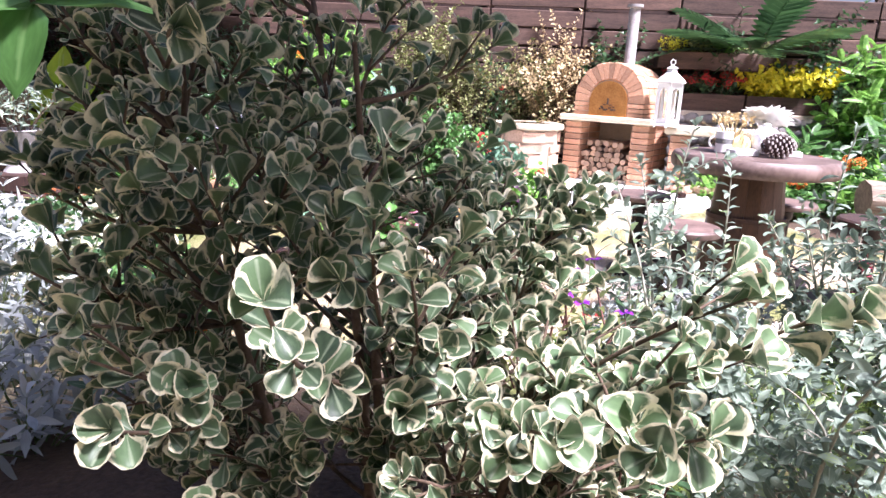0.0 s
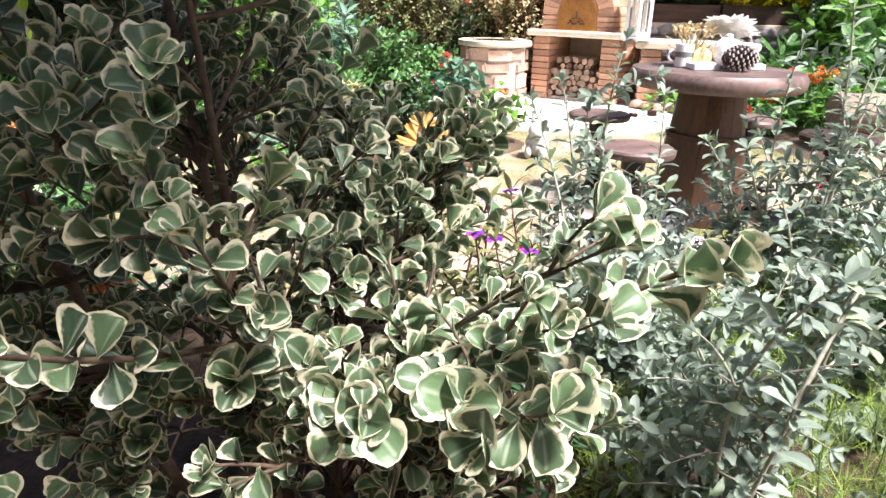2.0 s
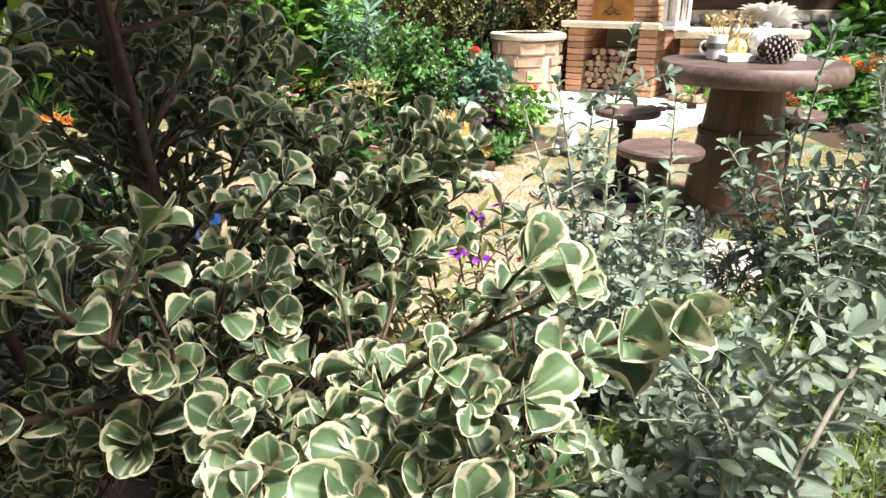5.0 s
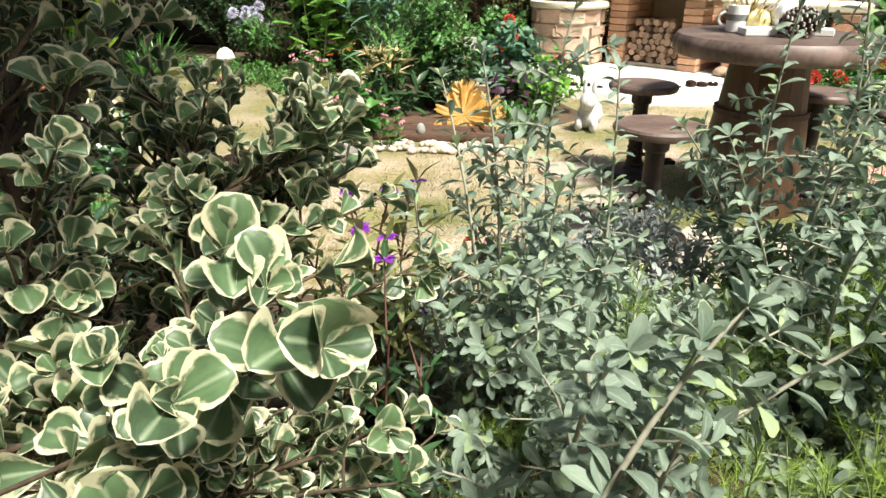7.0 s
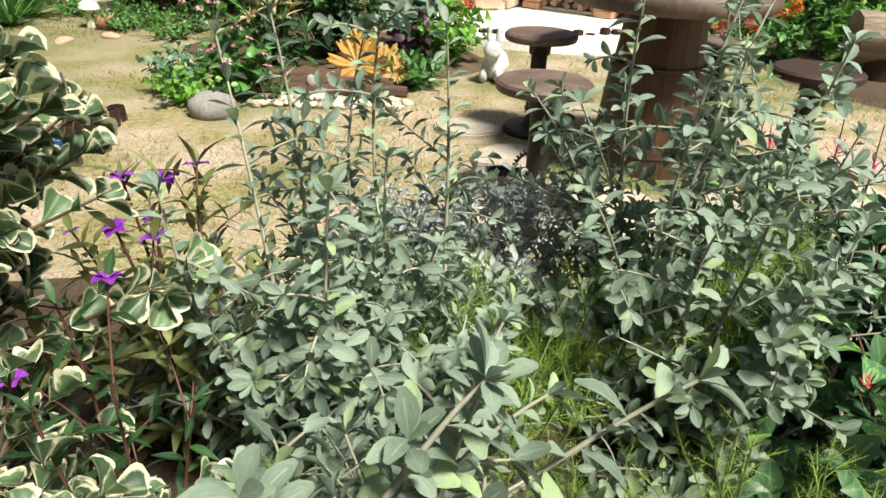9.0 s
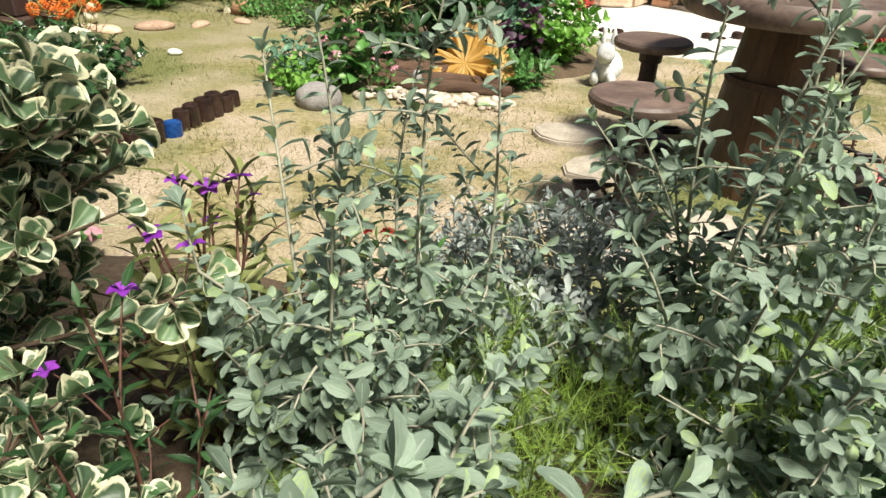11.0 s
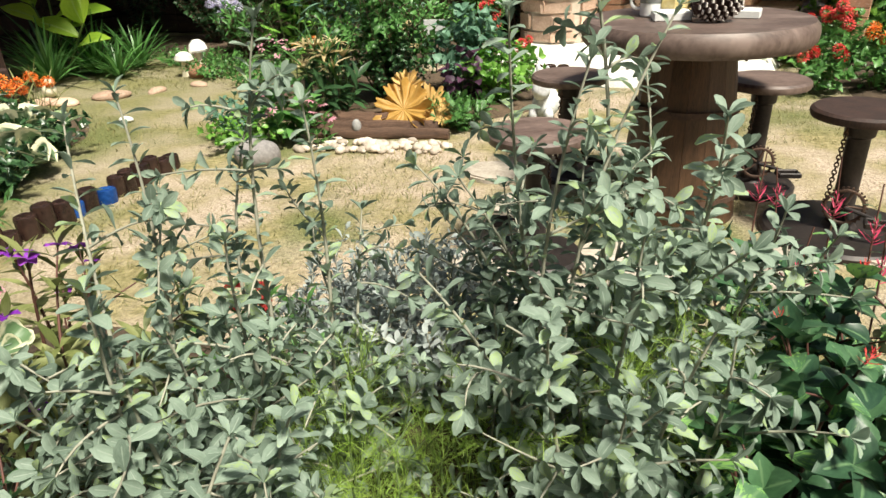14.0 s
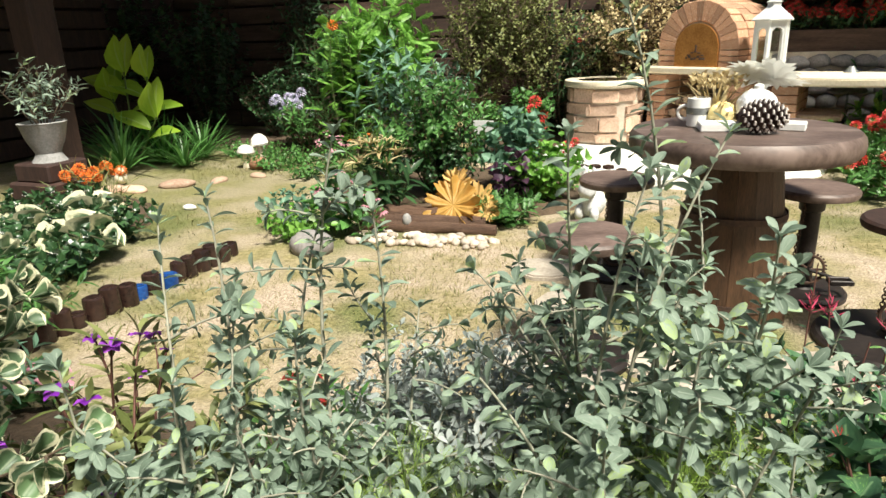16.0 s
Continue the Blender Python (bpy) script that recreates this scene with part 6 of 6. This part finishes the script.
urn(-2.84, 4.35)
for x, y, h in ((-2.51, 4.27, 0.34), (-2.44, 4.45, 0.29)):
    plant("lantana", (x, y, 0.02), "orange-flowered leafy plant by the pedestal", h, 0.18, 10, "strap", 0.16, 0.05, "olive", 50, bloom="ball", blooms=7, bloom_mat="orange", bloom_size=0.04, category="flower", group="orange flowers")
for x, y in ((-1.95, 3.88), (-2.08, 3.49), (-1.56, 3.40), (-1.62, 3.00)):
    tuft("hosta", (x, y, 0.02), "variegated hosta with cream-edged leaves", 0.24, 0.28, 30, "ficus", "ficus", group="hostas", up=0.9)
for x, y in ((-1.64, 3.74), (-1.40, 3.19), (-1.83, 3.25), (-1.26, 2.79), (-2.32, 4.00), (-2.47, 3.70), (-2.05, 3.70), (-2.18, 3.47)):
    plant("groundcover", (x, y, 0.0), "low dark green plant with small white flowers", 0.26, 0.26, 22, "ovate", 0.06, 0.025, "dark", 60, bloom="five", blooms=6, bloom_mat="white_petal", bloom_size=0.022, flat=0.3, group="groundcover clumps")
for x, y, m in ((-0.82, 1.62, "silver"), (-0.57, 2.00, "bluish"), (-1.25, 2.07, "silver"), (-0.86, 2.31, "green"), (-1.63, 2.45, "silver")):
    plant("leafy_bush", (x, y, 0.02), "soft grey-green leafy bush in the side bed", 0.7 if x < -1.5 else 0.4, 0.36, 18, "lance", 0.08, 0.025, m, 60, twigs=3, group="side bed bushes", category="shrub")
plant("gerbera", (-0.41, 1.76, 0.02), "orange-yellow flowering plant in the side bed", 0.40, 0.11, 7, "ovate", 0.08, 0.03, "green", 60, bloom="daisy", blooms=4, bloom_mat="orange", bloom_size=0.05, category="flower")
plant("petunia", (-0.38, 2.20, 0.02), "pink-flowered plant in the side bed", 0.15, 0.13, 9, "ovate", 0.05, 0.025, "green", 60, bloom="five", blooms=8, bloom_mat="pink", bloom_size=0.035, category="flower")


# ---- grass ----
def lawn_blades():
    mats = []
    while len(mats) < 17000:
        x, y = rnd(-3.2, 3.4), rnd(2.4, 6.6)
        if (x - 1.4) ** 2 + (y - 6.9) ** 2 < 1.2:
            continue
        d = noise.noise((x * 1.1, y * 1.1, 4.0)) + 0.35 * noise.noise((x * 5, y * 5, 1.0))
        if d < rnd(-0.2, 0.35):
            continue
        a = rnd(0, 6.28)
        mats.append(frame_of((math.cos(a) * 0.8, math.sin(a) * 0.8, rnd(0.4, 1.3)), (-math.cos(a), -math.sin(a), 0.6), rnd(0.018, 0.042), (x, y, 0.0)))
    LEAF["grassblade"] = [blade((0.06, 0.045, 0.008), 0.1, 0.2, 3)]
    top = thing("grass", (0, 0, 0), "short dry yellow-green lawn grass", "grass", kind="stuff")
    foliage("grass_blades", "grassblade", mats, "grass", top)


lawn_blades()
